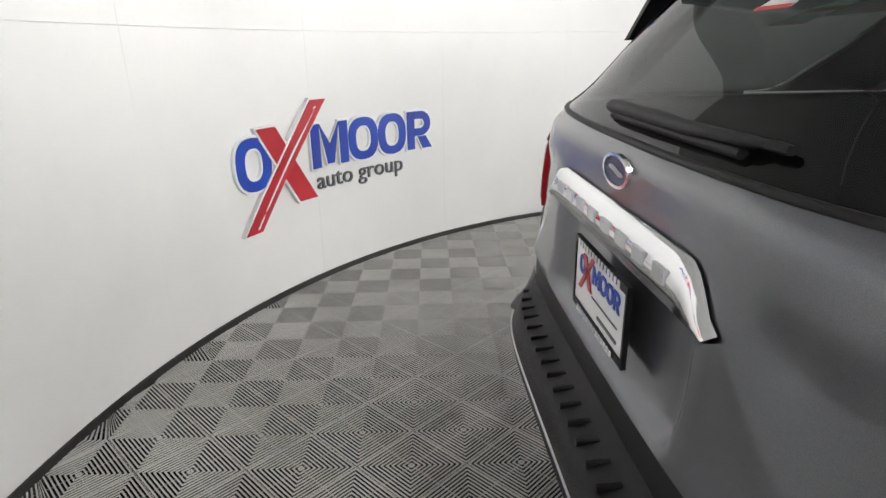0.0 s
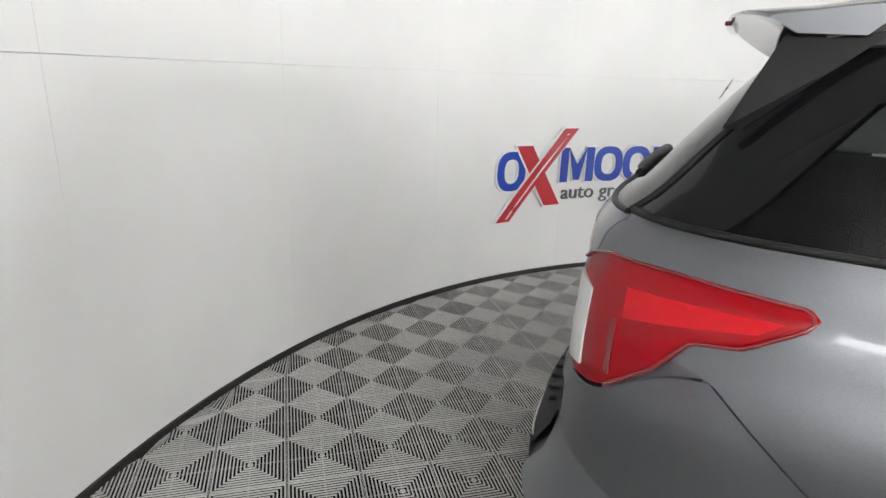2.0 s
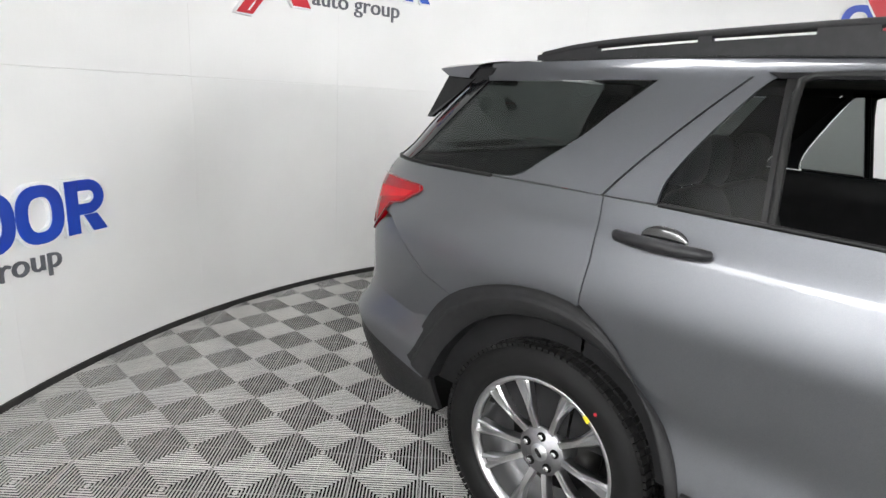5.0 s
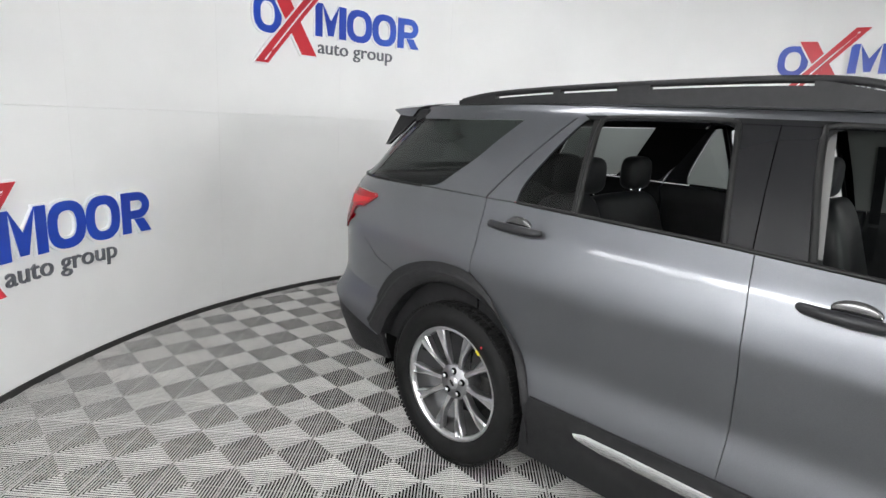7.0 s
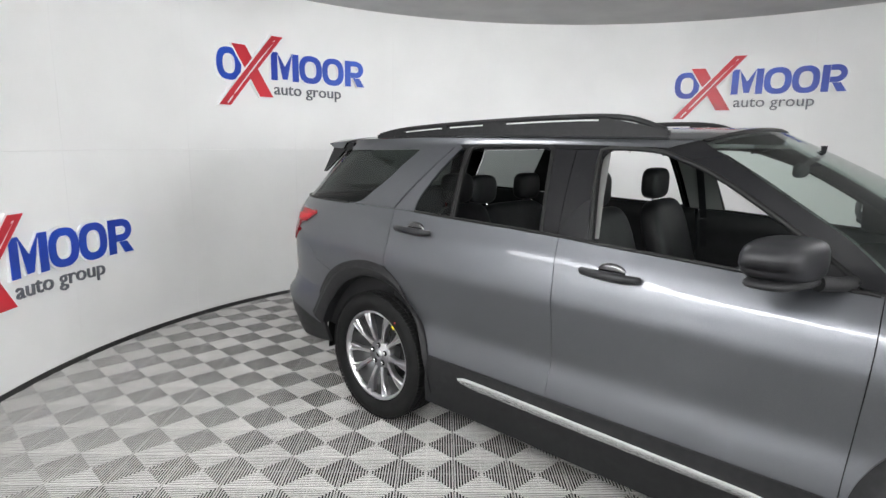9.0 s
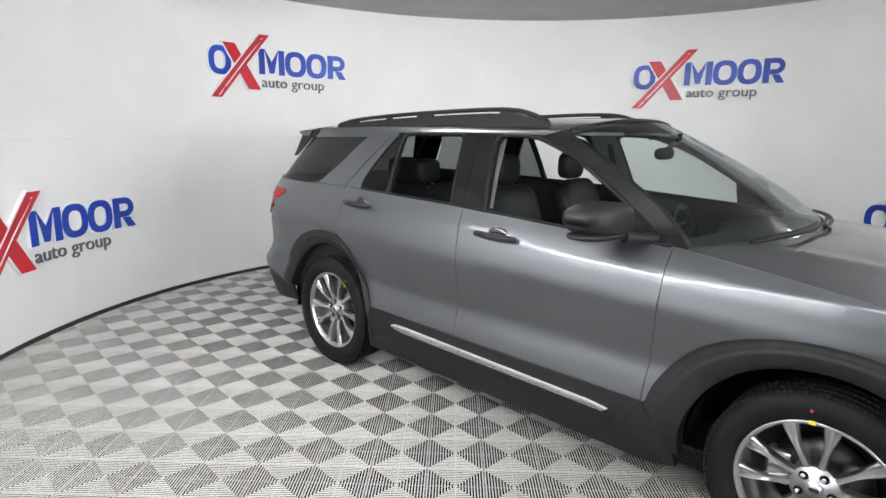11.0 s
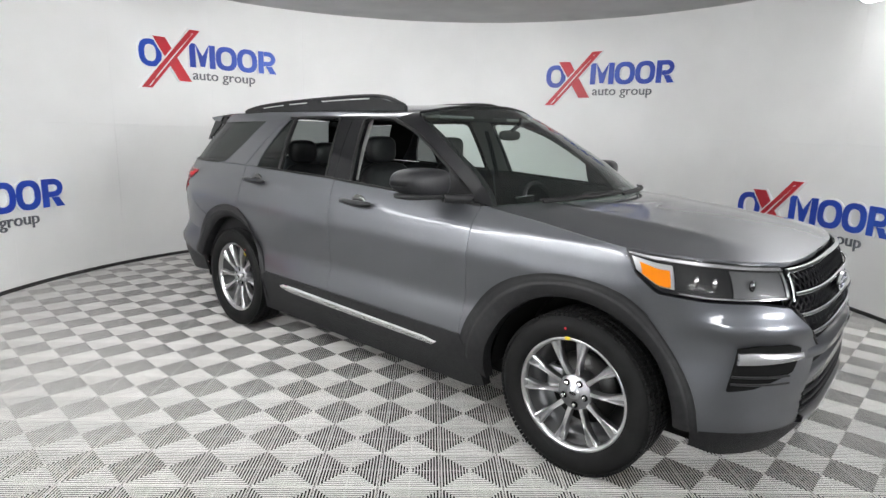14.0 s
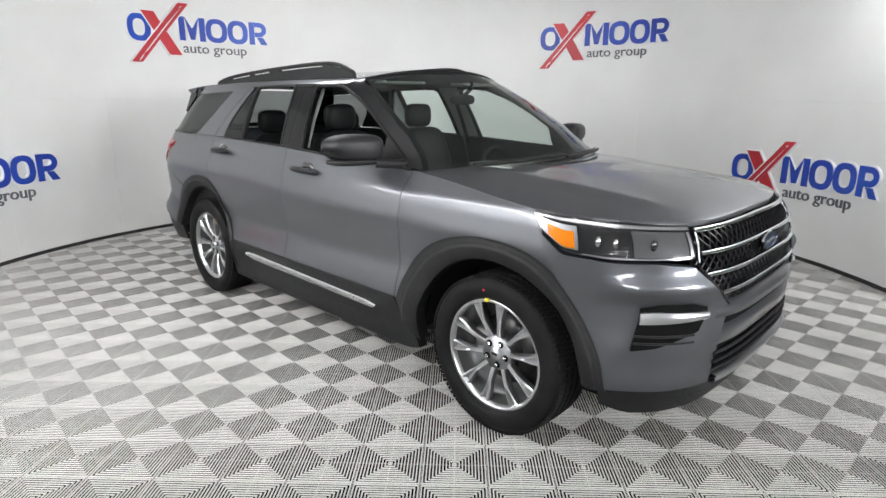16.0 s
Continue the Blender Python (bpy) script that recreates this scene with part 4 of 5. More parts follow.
for sd in (-1, 1):
    part("front_bumper", skin(bottom=[*X((2.035, .392), (2.15, .398)), (s_end(.52, .40, True), .400)], right=[(s_end(.52, .40, True), .400), (s_end(.50, .60, True), .60), (s_end(.46, .745, True), .745)], top=[*X((1.735, 1.052), (1.86, .958), (2.04, .948), (2.20, .950)), (s_end(.655, .93, True), .930), (s_end(.46, .745, True), .745)], left=[*X((2.035, .392), (2.010, .54), (1.935, .70), (1.85, .82), (1.80, .93), (1.735, 1.052))], nu=46, nv=30, off=.004, depth=.04, side=sd, shape=lambda u, v, s, z: (.030 * math.exp(-((z - .845) / .045) ** 2) - .012 * math.exp(-((z - .50) / .06) ** 2)) * ease(1.9, 2.15, s)), PAINT, car)
    fog = part("lamp_pocket", skin(bottom=[*X((2.145, .590), (2.22, .605)), (s_end(.64, .66, True), .668)], right=[(s_end(.64, .66, True), .668), (s_end(.60, .76, True), .762)], top=[*X((2.160, .768), (2.22, .784)), (s_end(.66, .78, True), .782), (s_end(.60, .76, True), .762)], left=X((2.145, .590), (2.160, .768)), nu=44, nv=16, off=.020, depth=.03, side=sd), DARK, car, "black fog lamp pocket")
    part("lamp_strip", skin(bottom=[*X((2.160, .706),), (s_end(.605, .72, True), .720)], right=[(s_end(.605, .72, True), .720), (s_end(.60, .75, True), .750)], top=[*X((2.160, .752), (2.20, .758)), (s_end(.60, .75, True), .750)], left=X((2.160, .706), (2.160, .752)), nu=44, nv=6, off=.030, depth=.015, side=sd, shape=lambda u, v, s, z: .008 * math.sin(math.pi * v)), STRIP, fog, "bright daytime lamp strip")
    for z in (.625, .655):
        part("slat", tube([body(s, z, .024, sd) for s in np.linspace(s_of(2.15, z), s_end(.66, z, True), 8)], .005, 6), PLASTIC, fog)
    # headlamp: dark housing, amber marker, bright upper band, projectors, clear cover
    hb = X((1.752, 1.050), (1.865, .970), (2.04, .960), (2.20, .962)) + [(s_end(.64, .965, True), .965)]
    ht = X((1.705, 1.120), (1.91, 1.112), (2.10, 1.099)) + [(s_end(.60, 1.085, True), 1.085)]
    lo_r, hi_r = hb[-1], ht[-1]

    def lamp_patch(u0, u1, v0, v1, off, depth, nu=16, nv=6):
        g = coons(hb, [lo_r, hi_r], ht, [hb[0], ht[0]], 41, 21)

        def at(u, v):
            fu, fv = u * 40, v * 20
            i, j = min(int(fu), 39), min(int(fv), 19)
            a, b = fu - i, fv - j
            return tuple(g[j, i] * (1 - a) * (1 - b) + g[j, i + 1] * a * (1 - b) + g[j + 1, i] * (1 - a) * b + g[j + 1, i + 1] * a * b)
        rows = [[body(*at(u, v), off, sd) for u in np.linspace(u0, u1, nu)] for v in np.linspace(v0, v1, nv)]
        bm = quads(rows)
        hem(bm, depth, inward)
        return bm, at
    bm, at = lamp_patch(0, 1, 0, 1, -.004, .03, 30, 10)
    lamp = part("headlamp", bm, LAMPBLACK, car, "headlamp with black housing and clear cover")
    part("bright_band", lamp_patch(.02, .99, .86, .94, .002, .004, 30, 4)[0], STRIP, lamp, "bright white daytime lamp band")
    part("bright_band", lamp_patch(.958, .978, .08, .80, .002, .004, 5, 10)[0], SATIN, lamp)
    part("bright_band", lamp_patch(.30, .96, .02, .065, .002, .004, 24, 3)[0], STRIP, lamp)
    part("side_reflector", lamp_patch(.03, .275, .12, .76, .001, .004, 10, 8)[0], SATIN, lamp, "pale reflector panel")
    part("amber_marker", lamp_patch(.075, .255, .16, .62, .004, .004, 8, 6)[0], AMBER, lamp, "amber side marker")
    part("marker_rim", lamp_patch(.008, .026, .14, .84, .002, .004, 4, 6)[0], CHROME, lamp)
    part("lamp_bowl", lamp_patch(.60, .945, .085, .80, .001, .004, 8, 6)[0], BOWL, lamp, "dark grey lamp bowl")
    for u in (.40, .50, .72):
        p = body(*at(u, .42), -.002, sd)
        bm = bmesh.new()
        bmesh.ops.create_uvsphere(bm, u_segments=16, v_segments=10, radius=.026, matrix=Matrix.Translation(p) @ Matrix.Diagonal((.45, .8, 1, 1)))
        for f in bm.faces:
            f.smooth = True
        part("projector", bm, LAMPCHROME if u < .6 else GLOSSBLACK, lamp)
    part("lamp_cover", lamp_patch(0, 1, 0, 1, .010, .014, 30, 10)[0], LENS, lamp, "clear lamp cover")

# grille between the lamps
GB, GT = .748, 1.072


def gw(z):
    return float(np.interp(z, [.748, .93, .97, 1.072], [.455, .640, .632, .590]))


rows = [[front_pt(gw(z) * (-1 + 2 * i / 30), z, -.035) for i in range(31)] for z in np.linspace(GB, GT, 12)]
grille = part("grille", quads(rows), DARK, car, "black mesh grille with chrome bars")
bm = bmesh.new()
for k in range(-40, 41):
    for slope in (1, -1):
        pts = []
        for q in range(15):
            z = GB + .008 + (GT - GB - .016) * q / 14
            y = k * .046 + slope * (z - GB) * .9 - slope * .15
            if abs(y) < gw(z) - .008:
                pts.append(front_pt(y, z, -.022))
        if len(pts) > 1:
            tube(pts, .0072, 5, bm)
part("grille_mesh", bm, PILLARBLACK, grille, "black lattice")
for z, r in ((.805, .0095), (.893, .0095), (.982, .0095)):
    w = gw(z) - .01
    part("chrome_bar", tube([front_pt(y, z, .004) for y in np.linspace(-w, w, 30)], r, 8), CHROME, grille)
part("chrome_rim", tube([front_pt(y, 1.068 - .004 * abs(y), .006) for y in np.linspace(-.60, .60, 30)], .012, 8), CHROME, grille)
for sd in (-1, 1):
    part("chrome_rim", tube([front_pt(sd * gw(z), z, .004) for z in np.linspace(.955, 1.062, 8)], .005, 8), CHROME, grille)
    part("chrome_rim", tube([front_pt(sd * gw(z), z, .006) for z in np.linspace(.750, .925, 10)], .006, 8), GLOSSBLACK, grille)
emblem((front_pt(0, .945).x + .008, 0, .950), .112, .046, 1, grille)
# bumper beam, lower intake, chin
rows = []
for i in range(31):
    y = -.56 + 1.12 * i / 30
    k = 1 - abs(y / .56) ** 6
    rows.append([front_pt(y, .752, -.030), front_pt(y, .742, .002 + .010 * k), front_pt(y, .700, .002 + .018 * k), front_pt(y, .688, -.030)])
part("bumper_beam", quads(rows), PAINT, car)
rows = [[front_pt(-.56 + 1.12 * i / 30, z, o) for i in range(31)] for z, o in ((.656, -.032), (.645, .002), (.575, .003), (.565, -.03))]
part("bumper_beam", quads(rows), PAINT, car)
part("slot", quads([[front_pt(-.47 + .94 * i / 30, z, -.012) for i in range(31)] for z in (.652, .67, .692)]), DARK, car, "dark slot in the bumper")
part("intake", quads([[front_pt(-.56 + 1.12 * i / 30, z, -.022) for i in range(31)] for z in (.40, .48, .57)]), DARK, car, "black lower air intake")
for z in (.455, .495, .535):
    part("intake_slat", tube([front_pt(y, z, -.004) for y in np.linspace(-.52, .52, 24)], .008, 6), PLASTIC, car)
part("skid_strip", quads([[front_pt(-.50 + 1.0 * i / 30, z, o) for i in range(31)] for z, o in ((.432, -.01), (.428, .018), (.398, .022), (.380, -.02))]), SATIN, car, "satin silver skid strip")
for sd in (-1, 1):
    part("chin", skin(bottom=[*X((2.03, .305), (2.12, .265)), (XF + LF, .25)], right=[(XF + LF, .25), (XF + LF, .40)], top=[*X((2.035, .420), (2.15, .410)), (XF + LF, .400)], left=X((2.03, .305), (2.035, .420)), nu=30, nv=6, off=-.004, depth=.03, side=sd), PLASTIC, car, "black plastic chin")


# ---- mirrors, handles, wipers ----
def blob(cx, cy, cz, a, b, c, power=3.0, nu=24, nv=14):
    rows = []
    for j in range(nv + 1):
        t = math.pi * j / nv - math.pi / 2
        ct, st = abs(math.cos(t)) ** (2 / power), math.copysign(abs(math.sin(t)) ** (2 / power), math.sin(t))
        rows.append([(cx + a * ct * x, cy + b * ct * y, cz + c * st) for x, y in oval(0, 0, 1, 1, nu, power)])
    bm = quads(rows, None, True)
    bmesh.ops.remove_doubles(bm, verts=bm.verts, dist=1e-5)
    return bm


for sd in (-1, 1):
    bm = blob(.645, 1.070 * sd, 1.325, .092, .148, .076, 3.4)
    for v in bm.verts:      # swept back towards its tip
        v.co.x -= .25 * max(0, abs(v.co.y) - .95)
        v.co.z -= .10 * max(0, abs(v.co.y) - 1.10) if v.co.z > 1.32 else -.16 * max(0, abs(v.co.y) - 1.06)
    mirror = part("door_mirror", bm, CAPGREY, car, "grey door mirror with black base")
    bm = blob(.645, 1.062 * sd, 1.256, .080, .142, .020)
    for v in bm.verts:
        v.co.x -= .25 * max(0, abs(v.co.y) - .95)
    part("mirror_base", bm, PLASTIC, mirror, "black mirror base")
    part("mirror_arm", tube([(.70, .985 * sd, 1.250), (.75, .90 * sd, 1.240), (.78, .82 * sd, 1.235)], [.028, .024, .030], 10), PLASTIC, mirror)
    bm = prism([oval(0, 0, .105, .06, 28, 3)])
    for v in bm.verts:
        v.co = Vector((.585 - .02 + v.co.z * .004 - .2 * max(0, abs(v.co.x * 1 + 1.045) - 1.0), sd * (1.045 + v.co.x), 1.320 + v.co.y))
    part("mirror_glass", bm, CHROME, mirror, "silvered mirror glass", smooth=False)
    for x, z in ((-.035, 1.150), (-1.215, 1.198)):
        # handle shares the body colour; its darker look is painted in
        cup = part("door_handle", tube([body(x + d, z - .012 * (d + .13), o, sd) for d, o in ((-.130, .012), (-.118, .030), (-.06, .042), (0, .045), (.06, .042), (.118, .030), (.130, .012))], [.014, .017, .019, .020, .019, .017, .012], 10, flat=.95), CAPGREY, car, "body-coloured door handle, darkened in its colour")
        # black blob painted as the shade of the hollow behind the handle
        part("handle_cup", blob(*body(x, z - .006, -.012, sd), .070, .014, .050, 2.2), GLOSSBLACK, cup, "black blob for the shaded handle recess")
for a, b in ((3, 12), (12, 21)):
    pts = [SCREEN[0][k] * (1 - .35 * q / 9) + SCREEN[1][k] * (.35 * q / 9) + Vector((.022, 0, .016)) for q, k in enumerate(range(a, b + 1))]
    wp = part("wiper", tube(pts, .010, 6), SEAL, car, "black windscreen wiper")
    part("wiper_blade", tube([p + Vector((-.022, 0, .006)) for p in pts], .006, 6), SEAL, wp)


# ---- wheels ----
def lathe(profile, n=64):
    """Turns (radius, y) points about the wheel's axle."""
    return quads([[(r * math.cos(math.tau * k / n), y, r * math.sin(math.tau * k / n)) for k in range(n)] for r, y in profile], None, True)


def build_wheel(label):
    """A wheel with its outer face towards -y, hub at its origin."""
    e = part("wheel", lathe([(.150, .09), (.240, .095), (.256, .06), (.258, -.06), (.256, -.078), (.248, .05), (.15, .08)]), BARREL, car, label)
    part("rim_lip", lathe([(.258, -.060), (.272, -.088), (.281, -.100), (.275, -.106), (.264, -.102), (.256, -.080)], 96), ALLOY, e, "bright machined rim lip")
    prof = [(.252, .10), (.275, .118), (.32, .130), (.355, .126), (.374, .112), (.386, .098), (.389, .080)]
    prof += [(.3872, .072), (.3872, -.072)]
    prof += [(.389, -.080), (.386, -.098), (.374, -.112), (.355, -.126), (.330, -.130), (.305, -.127), (.296, -.122), (.288, -.118), (.280, -.105), (.262, -.094)]
    part("tyre", lathe(prof, 96), TYRE, e, "black road tyre")
    bm = bmesh.new()
    for k in range(104):      # shoulder blocks of the tread
        for row, (y, r, wide) in enumerate(((-.0935, .3862, .036), (-.048, .3880, .030), (0, .3880, .030), (.048, .3880, .030), (.0935, .3862, .036))):
            m = Matrix.Rotation(math.tau * (k + .37 * row) / 104, 4, "Y") @ Matrix.Translation((r, y, 0))
            bmesh.ops.create_cube(bm, size=1, matrix=m @ Matrix.Diagonal((.0125, wide, .0185, 1)))
    tagged(part("tread", bm, TYRE, e, smooth=False), "small rubber blocks of the tyre tread", "", "", "stuff")
    # five pairs of spokes, broadening into channelled ends at the rim
    for k in range(10):
        pair, sg = k // 2, 1 if k % 2 else -1
        mid = radians(27 + 72 * pair)
        rows = []
        for q in range(13):
            t = q / 12
            r = .062 + .206 * t
            a = mid + sg * radians(15.0 + 1.6 * math.sin(math.pi * t))
            w = .0135 - .0015 * math.sin(math.pi * t) + .0155 * ease(.45, 1.0, t)
            y = -.094 + .030 * (1 - t) ** 1.3 - .006 * math.sin(math.pi * t)
            dip = .001 + .019 * ease(.40, .80, t)
            lean = -sg * .35 * (1 - t)
            c, s_ = math.cos(a), math.sin(a)
            tx, tz = -s_, c
            rows.append([(r * c + tx * d * w, y + dy, r * s_ + tz * d * w) for d, dy in ((-.9, .038), (-1, .007), (-.74, 0), (-.55, .0008), (-.22 + lean * .3, dip), (.22 + lean * .3, dip), (.55, .0008), (.74, 0), (1, .007), (.9, .038))])
        bm = quads(rows)
        for f in bm.faces:
            f.smooth = False
        part("spoke", bm, ALLOY, e)
    part("hub", lathe([(.092, .02), (.090, -.058), (.082, -.070), (.038, -.073), (.036, -.076), (.001, -.077)], 40), HUBGREY, e)
    part("hub_cap", lathe([(.032, -.074), (.030, -.082), (.001, -.084)], 32), SATIN, e, "silver centre cap")
    bm = prism([oval(0, 0, .018, .008, 20)])
    for v in bm.verts:
        v.co = Vector((v.co.x, -.0838 - .001 * v.co.z, v.co.y))
    part("cap_mark", bm, GLOSSBLACK, e, smooth=False)
    for k in range(5):
        a = radians(63 + 72 * k)
        m = Matrix.Translation((.058 * math.cos(a), 0, .058 * math.sin(a)))
        # flat near-black disc draws the shade of the lug hole
        bm = lathe([(.0005, -.0742), (.0165, -.0742), (.0165, -.060)], 16)
        bm.transform(m)
        part("lug_hole", bm, DARK, e)
        bm = lathe([(.0105, -.06), (.0105, -.082), (.006, -.085), (.0005, -.085)], 6)
        bm.transform(m)
        part("lug_nut", bm, CHROME, e, smooth=False)
    part("brake_disc", lathe([(.06, .02), (.175, .02), (.175, .045), (.06, .045)], 48), STEEL, e, "bare steel brake disc")
    # near-black sheet painted in as the shade behind the spokes
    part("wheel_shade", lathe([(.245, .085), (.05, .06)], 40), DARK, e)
    bm = box(bmesh.new(), -.19, -.10, -.005, .06, -.07, .07, .012)
    part("brake_caliper", bm, SATIN, e)
    bm = bmesh.new()
    box(bm, -.045, -.022, -.1130, -.106, .266, .284)
    part("yellow_dot", bm, YELLOW, e, "small yellow factory mark", smooth=False)
    part("red_dot", lathe([(.0005, -.1312), (.006, -.1310), (.006, -.125)], 12), SIGNRED, e, "small red factory mark", smooth=False).location = (-.038, 0, .326)
    return e


w0 = build_wheel("alloy wheel with ten channelled spokes and black tyre")
w0.location = (WB, -.862, WHEEL_R)


def place_wheel(x, y, flip, spin):
    made = {}
    for o in (w0, *w0.children_recursive):
        made[o] = o.copy()
        scene.collection.objects.link(made[o])
        made[o].parent = made.get(o.parent, car)
    made[w0].matrix_basis = pose(x, y, WHEEL_R, 0, 0, 180 if flip else 0) @ pose(0, 0, 0, 0, spin, 0)


place_wheel(-WB, -.862, False, 45)
place_wheel(WB, .862, True, 30)
place_wheel(-WB, .862, True, 55)
# sheets close the wells; their shade is part of the near-black colour
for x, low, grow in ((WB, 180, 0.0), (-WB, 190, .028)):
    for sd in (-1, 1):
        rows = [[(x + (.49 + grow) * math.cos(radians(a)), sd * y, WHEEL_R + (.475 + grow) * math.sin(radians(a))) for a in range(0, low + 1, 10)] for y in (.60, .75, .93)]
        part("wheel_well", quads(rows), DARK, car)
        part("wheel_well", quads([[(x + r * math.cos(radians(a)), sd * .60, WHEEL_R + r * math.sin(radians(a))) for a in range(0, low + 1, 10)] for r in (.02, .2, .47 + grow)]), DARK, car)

# ---- cabin ----
part("underbody", box(bmesh.new(), -2.30, 2.16, -.70, .70, .23, .42, .03), DARK, car, "dark underbody", smooth=False)
part("cabin_floor", box(bmesh.new(), -2.40, 1.0, -.62, .62, .43, .50, .01), CABIN, car, smooth=False)
for sd in (-1, 1):
    for x0, x1 in ((-2.42, -1.43), (-1.42, -.33), (-.32, .86)):
        g = [[body(x, z, -.075, sd) for x in np.linspace(x0, x1, 12)] for z in np.linspace(.48, 1.262 if x1 < 0 else 1.205, 8)]
        g.append([body(x, belt(x) - .004, -.02, sd) for x in np.linspace(x0, x1, 12)])
        part("door_lining", quads(g), CABIN, car, "black door lining")
    part("b_pillar_lining", quads([[body(x0 + k * .03, z, -.055, sd) for k in range(8)] for x0, z in ((-.365, 1.27), (-.395, 1.45), (-.435, 1.67))]), HEADLINER, car, "light grey pillar lining")
    part("seat_belt", quads([[body(-.30 + k, z, -.075, sd) for k in (0, .045)] for z in (1.0, 1.2, 1.4, 1.6)]), LEATHER, car, "black seat belt")
    part("c_pillar_lining", quads([[body(x0 + k * .045, z, -.05, sd) for k in range(8)] for x0, z in ((-1.76, 1.30), (-1.62, 1.42), (-1.42, 1.64))]), CABIN, car)


def seat(x, y, w, z0, h, label, parent=car):
    bm = blob(x + .02, y, z0 + .10, .27, w, .10, 4)
    e = part("seat", bm, LEATHER, parent, label)
    bm = blob(0, 0, h / 2, .075, w * .95, h / 2, 4)
    bm.transform(Matrix.Translation((x - .20, y, z0 + .14)) @ Matrix.Rotation(radians(-17), 4, "Y"))
    part("seat_back", bm, LEATHER, e)
    for dy in ((0,) if w < .35 else (-w * .62, w * .62)):
        top = Vector((x - .20 - (h + .10) * math.sin(radians(17)), y + dy, z0 + .14 + (h + .10) * math.cos(radians(17))))
        part("headrest", blob(*top, .055, .125, .095, 3.5), LEATHER, e)
        for q in (-.05, .05):
            part("headrest_post", tube([(top.x + .03, top.y + q, top.z - .16), (top.x, top.y + q, top.z - .06)], .006, 6), CHROME, e)
    return e


for y in (-.39, .39):
    seat(-.02, y, .25, .62, .62, "black leather front seat")
seat(-.98, -.40, .24, .62, .56, "black leather rear seat")
seat(-.98, .10, .42, .62, .54, "black leather rear bench")
part("folded_seat", box(bmesh.new(), -2.30, -1.55, -.56, .56, .70, .92, .05), LEATHER, car, "black folded third-row bench")
rows = [across(x, z, .76, 21, .18, .015) for x, z in ((.52, .80), (.50, 1.02), (.54, 1.12), (.62, 1.165), (.80, 1.185), (1.00, 1.185))]
part("dashboard", quads(rows), CABIN, car, "black dashboard")
ring = [(.44 - .055 * math.sin(a), .39 + .185 * math.cos(a), 1.06 + .175 * math.sin(a)) for a in (math.tau * k / 32 for k in range(33))]
sw = part("steering_wheel", tube(ring, .016, 8), LEATHER, car, "black steering wheel")
part("wheel_boss", blob(.47, .39, 1.05, .03, .08, .06), CABIN, sw)
for a in (0.1, math.pi - .1, -math.pi / 2):
    part("wheel_spoke", tube([(.465, .39, 1.05), (.445 - .055 * math.sin(a), .39 + .18 * math.cos(a), 1.06 + .17 * math.sin(a))], .014, 6), CABIN, sw)
part("centre_console", box(bmesh.new(), -.35, .60, -.11, .11, .50, .86, .03), CABIN, car)
part("centre_screen", box(bmesh.new(), .50, .52, -.02, .20, 1.02, 1.17, .006), GLOSSBLACK, car)
rm = part("rear_view_mirror", blob(.42, .0, 1.575, .022, .115, .034, 3), CABIN, car, "black rear-view mirror")
part("mirror_stalk", tube([(.43, 0, 1.60), (.50, 0, 1.65), (.50, 0, 1.69)], .014, 6), CABIN, rm)
for y in (-.36, .36):
    part("sun_visor", box(bmesh.new(), .13, .26, y - .17, y + .17, 1.672, 1.690, .006), HEADLINER, car, "pale grey sun visor")


# ---- floor tiles ----
TILE_P, TILE_A, TILE_X, TILE_Y = 0.28712, radians(42.6), 0.1324, -2.0525
RINGS = 10


def tile_grid():
    """Concentric square ribs with mitred corners: tops and flanks."""
    h = TILE_P / 2 - 0.0006
    vs, fs = [], []
    step = TILE_P / 2 / RINGS
    for k in range(RINGS + 1):
        o = TILE_P / 2 - (k - 0.5) * step + step * 0.20 if k else h
        i = max(o - step * 0.40, 0.0012) if k else h - 0.0010
        top = 0.0 if k else -0.0026
        b = len(vs)
        for d, z in ((o, -0.0036), (o, top - 0.0008), (o - 0.0006, top), (i + 0.0006, top), (i, top - 0.0008), (i, -0.0036)):
            vs += [(-d, -d, z), (d, -d, z), (d, d, z), (-d, d, z)]
        for ring in range(6):
            for q in range(4):
                fs.append((b + ring * 4 + q, b + ring * 4 + (q + 1) % 4, b + (ring + 1) % 6 * 4 + (q + 1) % 4, b + (ring + 1) % 6 * 4 + q))
    # two slim webs under the ribs hold them together
    for a0, a1, b0, b1 in ((-h, h, -0.0015, 0.0015), (-0.0015, 0.0015, -h, h)):
        b = len(vs)
        vs += [(a0, b0, -0.0040), (a1, b0, -0.0040), (a1, b1, -0.0040), (a0, b1, -0.0040)]
        fs.append((b, b + 1, b + 2, b + 3))
    return vs, fs


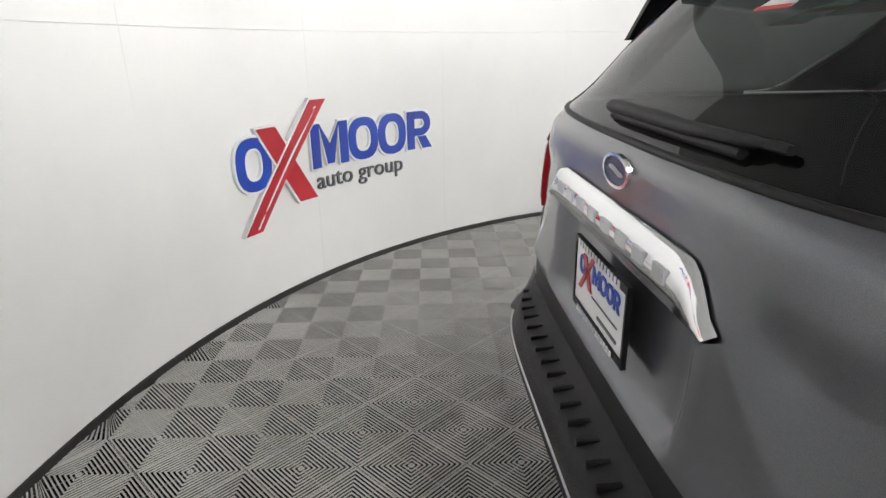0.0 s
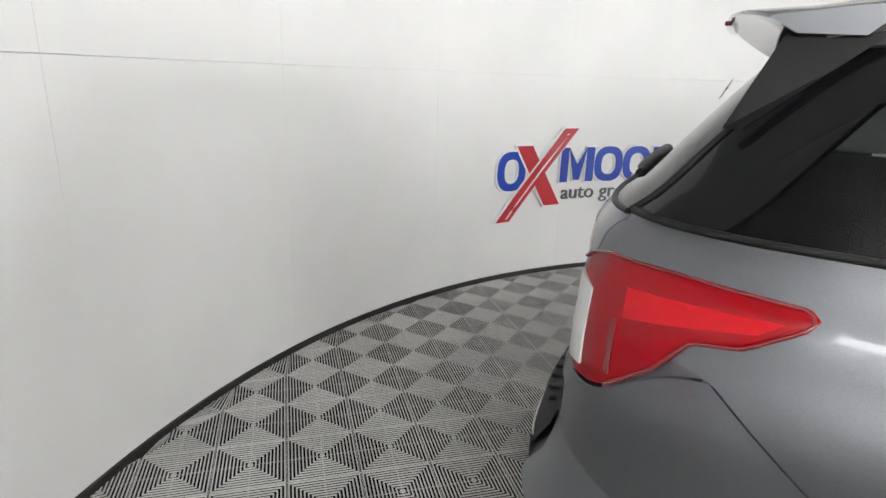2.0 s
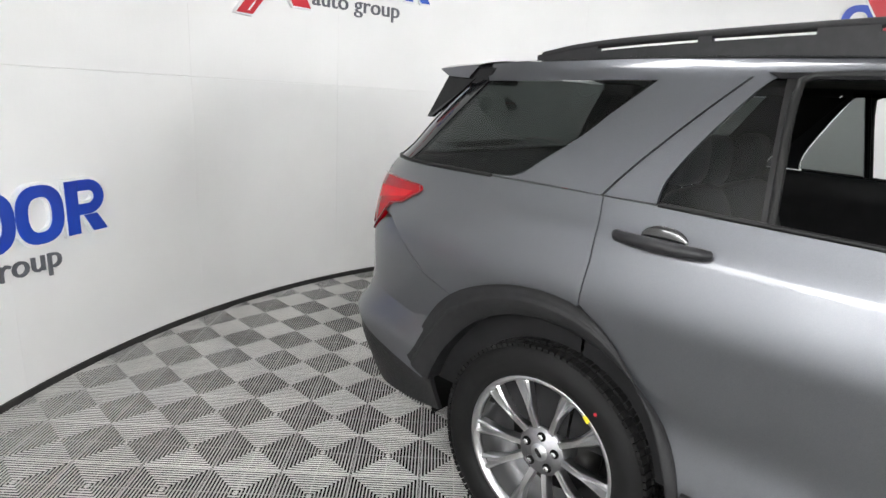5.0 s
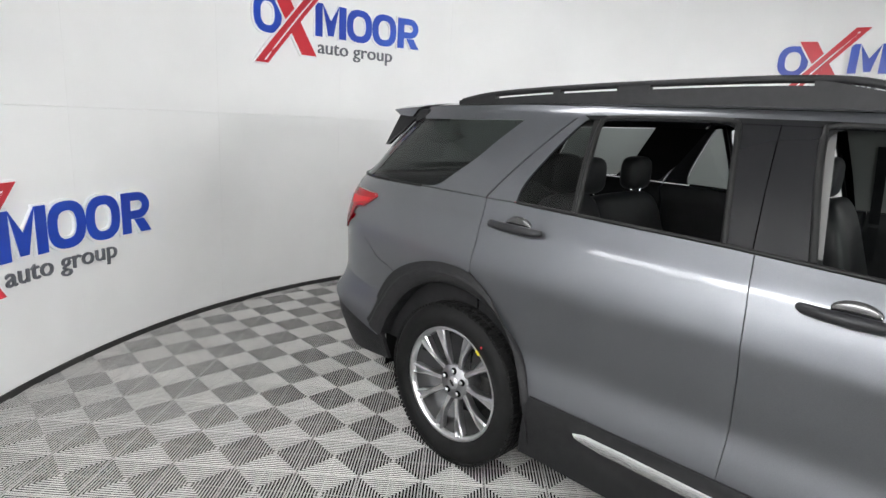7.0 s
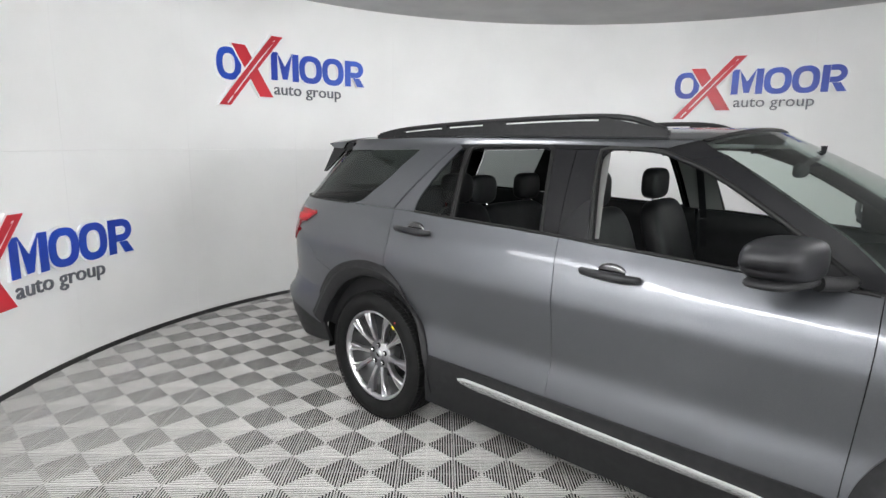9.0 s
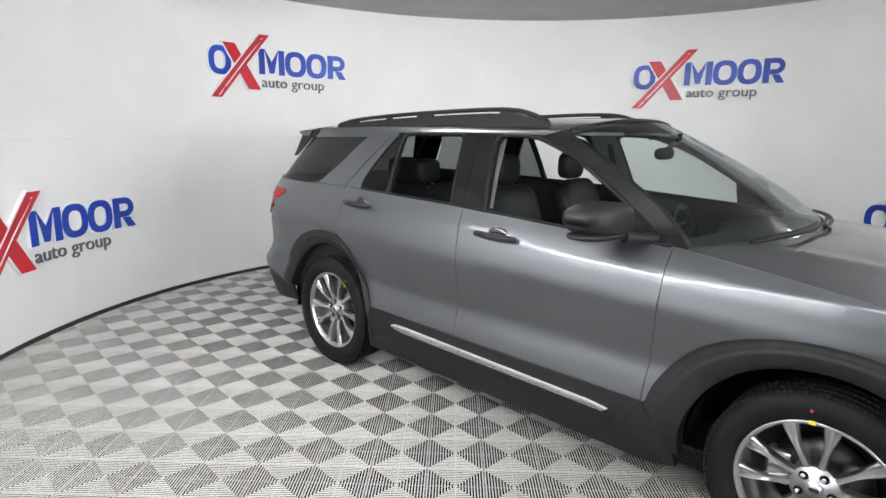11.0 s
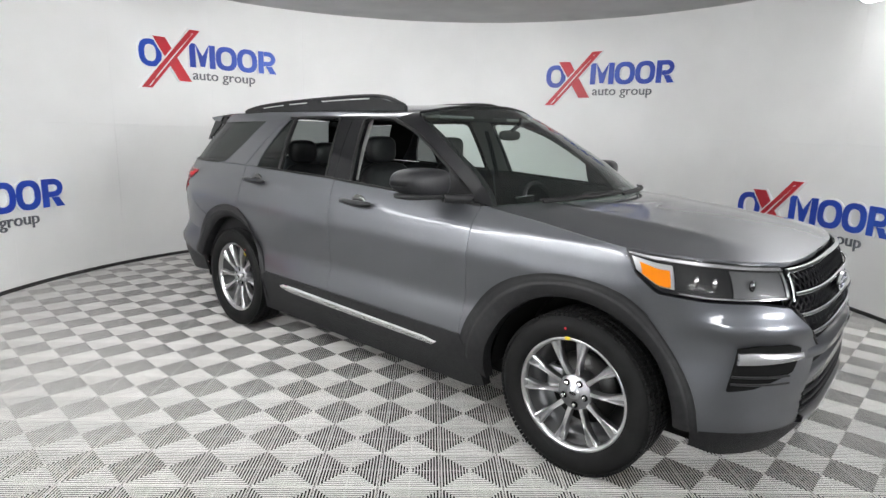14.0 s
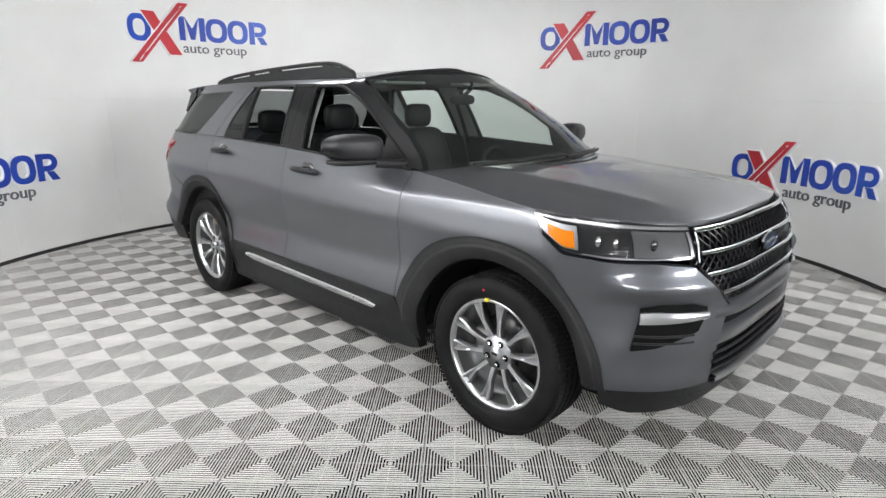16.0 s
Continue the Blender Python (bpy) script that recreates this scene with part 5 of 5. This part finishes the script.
tvs, tfs = tile_grid()
tile_me = bpy.data.meshes.new("tile")
tile_me.from_pydata(tvs, [], tfs)
tile_me.materials.append(TILE)
floor = tagged(new("floor"), "light grey ribbed interlocking plastic floor tiles", "floor", "", "structure")
spots = []
for i in range(-30, 31):
    for j in range(-30, 31):
        u, v = (i + 0.5) * TILE_P, (j + 0.5) * TILE_P
        x = TILE_X + u * math.cos(TILE_A) - v * math.sin(TILE_A)
        y = TILE_Y + u * math.sin(TILE_A) + v * math.cos(TILE_A)
        d = math.hypot(x - RCX, y - RCY)
        ang = math.degrees(math.atan2(y - RCY, x - RCX)) % 360
        doorway = OPEN_A + 2 < ang or ang < OPEN_B - 362
        if d < RAD + 0.16 or (doorway and d < RAD + 1.9):
            # tiles along the open floor beside the car come first
            spots.append((math.hypot(x - 0.2, (y + 2.0) * 1.2), x, y))
spots.sort()
turn = Matrix.Rotation(TILE_A, 4, "Z")
for _, x, y in spots[:300]:
    ob = new("tile", tile_me)
    ob.parent = floor
    ob.matrix_basis = Matrix.Translation((x, y, 0)) @ turn
allv, allf = [], []
base = np.array(tvs)
ca, sa = math.cos(TILE_A), math.sin(TILE_A)
rot = np.stack([base[:, 0] * ca - base[:, 1] * sa, base[:, 0] * sa + base[:, 1] * ca, base[:, 2]], 1)
for _, x, y in spots[300:]:
    b = len(allv)
    pts = rot + (x, y, 0)
    r = np.hypot(pts[:, 0] - RCX, pts[:, 1] - RCY)
    if r.max() > RAD + 0.015 and r.min() < RAD + 0.015 and OPEN_B - 362 < math.degrees(math.atan2(y - RCY, x - RCX)) % 360 < OPEN_A + 2:
        k = np.minimum(1, (RAD + 0.01) / r)
        pts[:, 0], pts[:, 1] = RCX + (pts[:, 0] - RCX) * k, RCY + (pts[:, 1] - RCY) * k
    allv += pts.tolist()
    allf += [tuple(b + q for q in f) for f in tfs]
me = bpy.data.meshes.new("tiles")
me.from_pydata(allv, [], allf)
me.materials.append(TILE)
rest = new("tiles", me)
rest.parent = floor
tagged(rest, "ribbed grey floor tiles out towards the wall", "", "", "stuff")
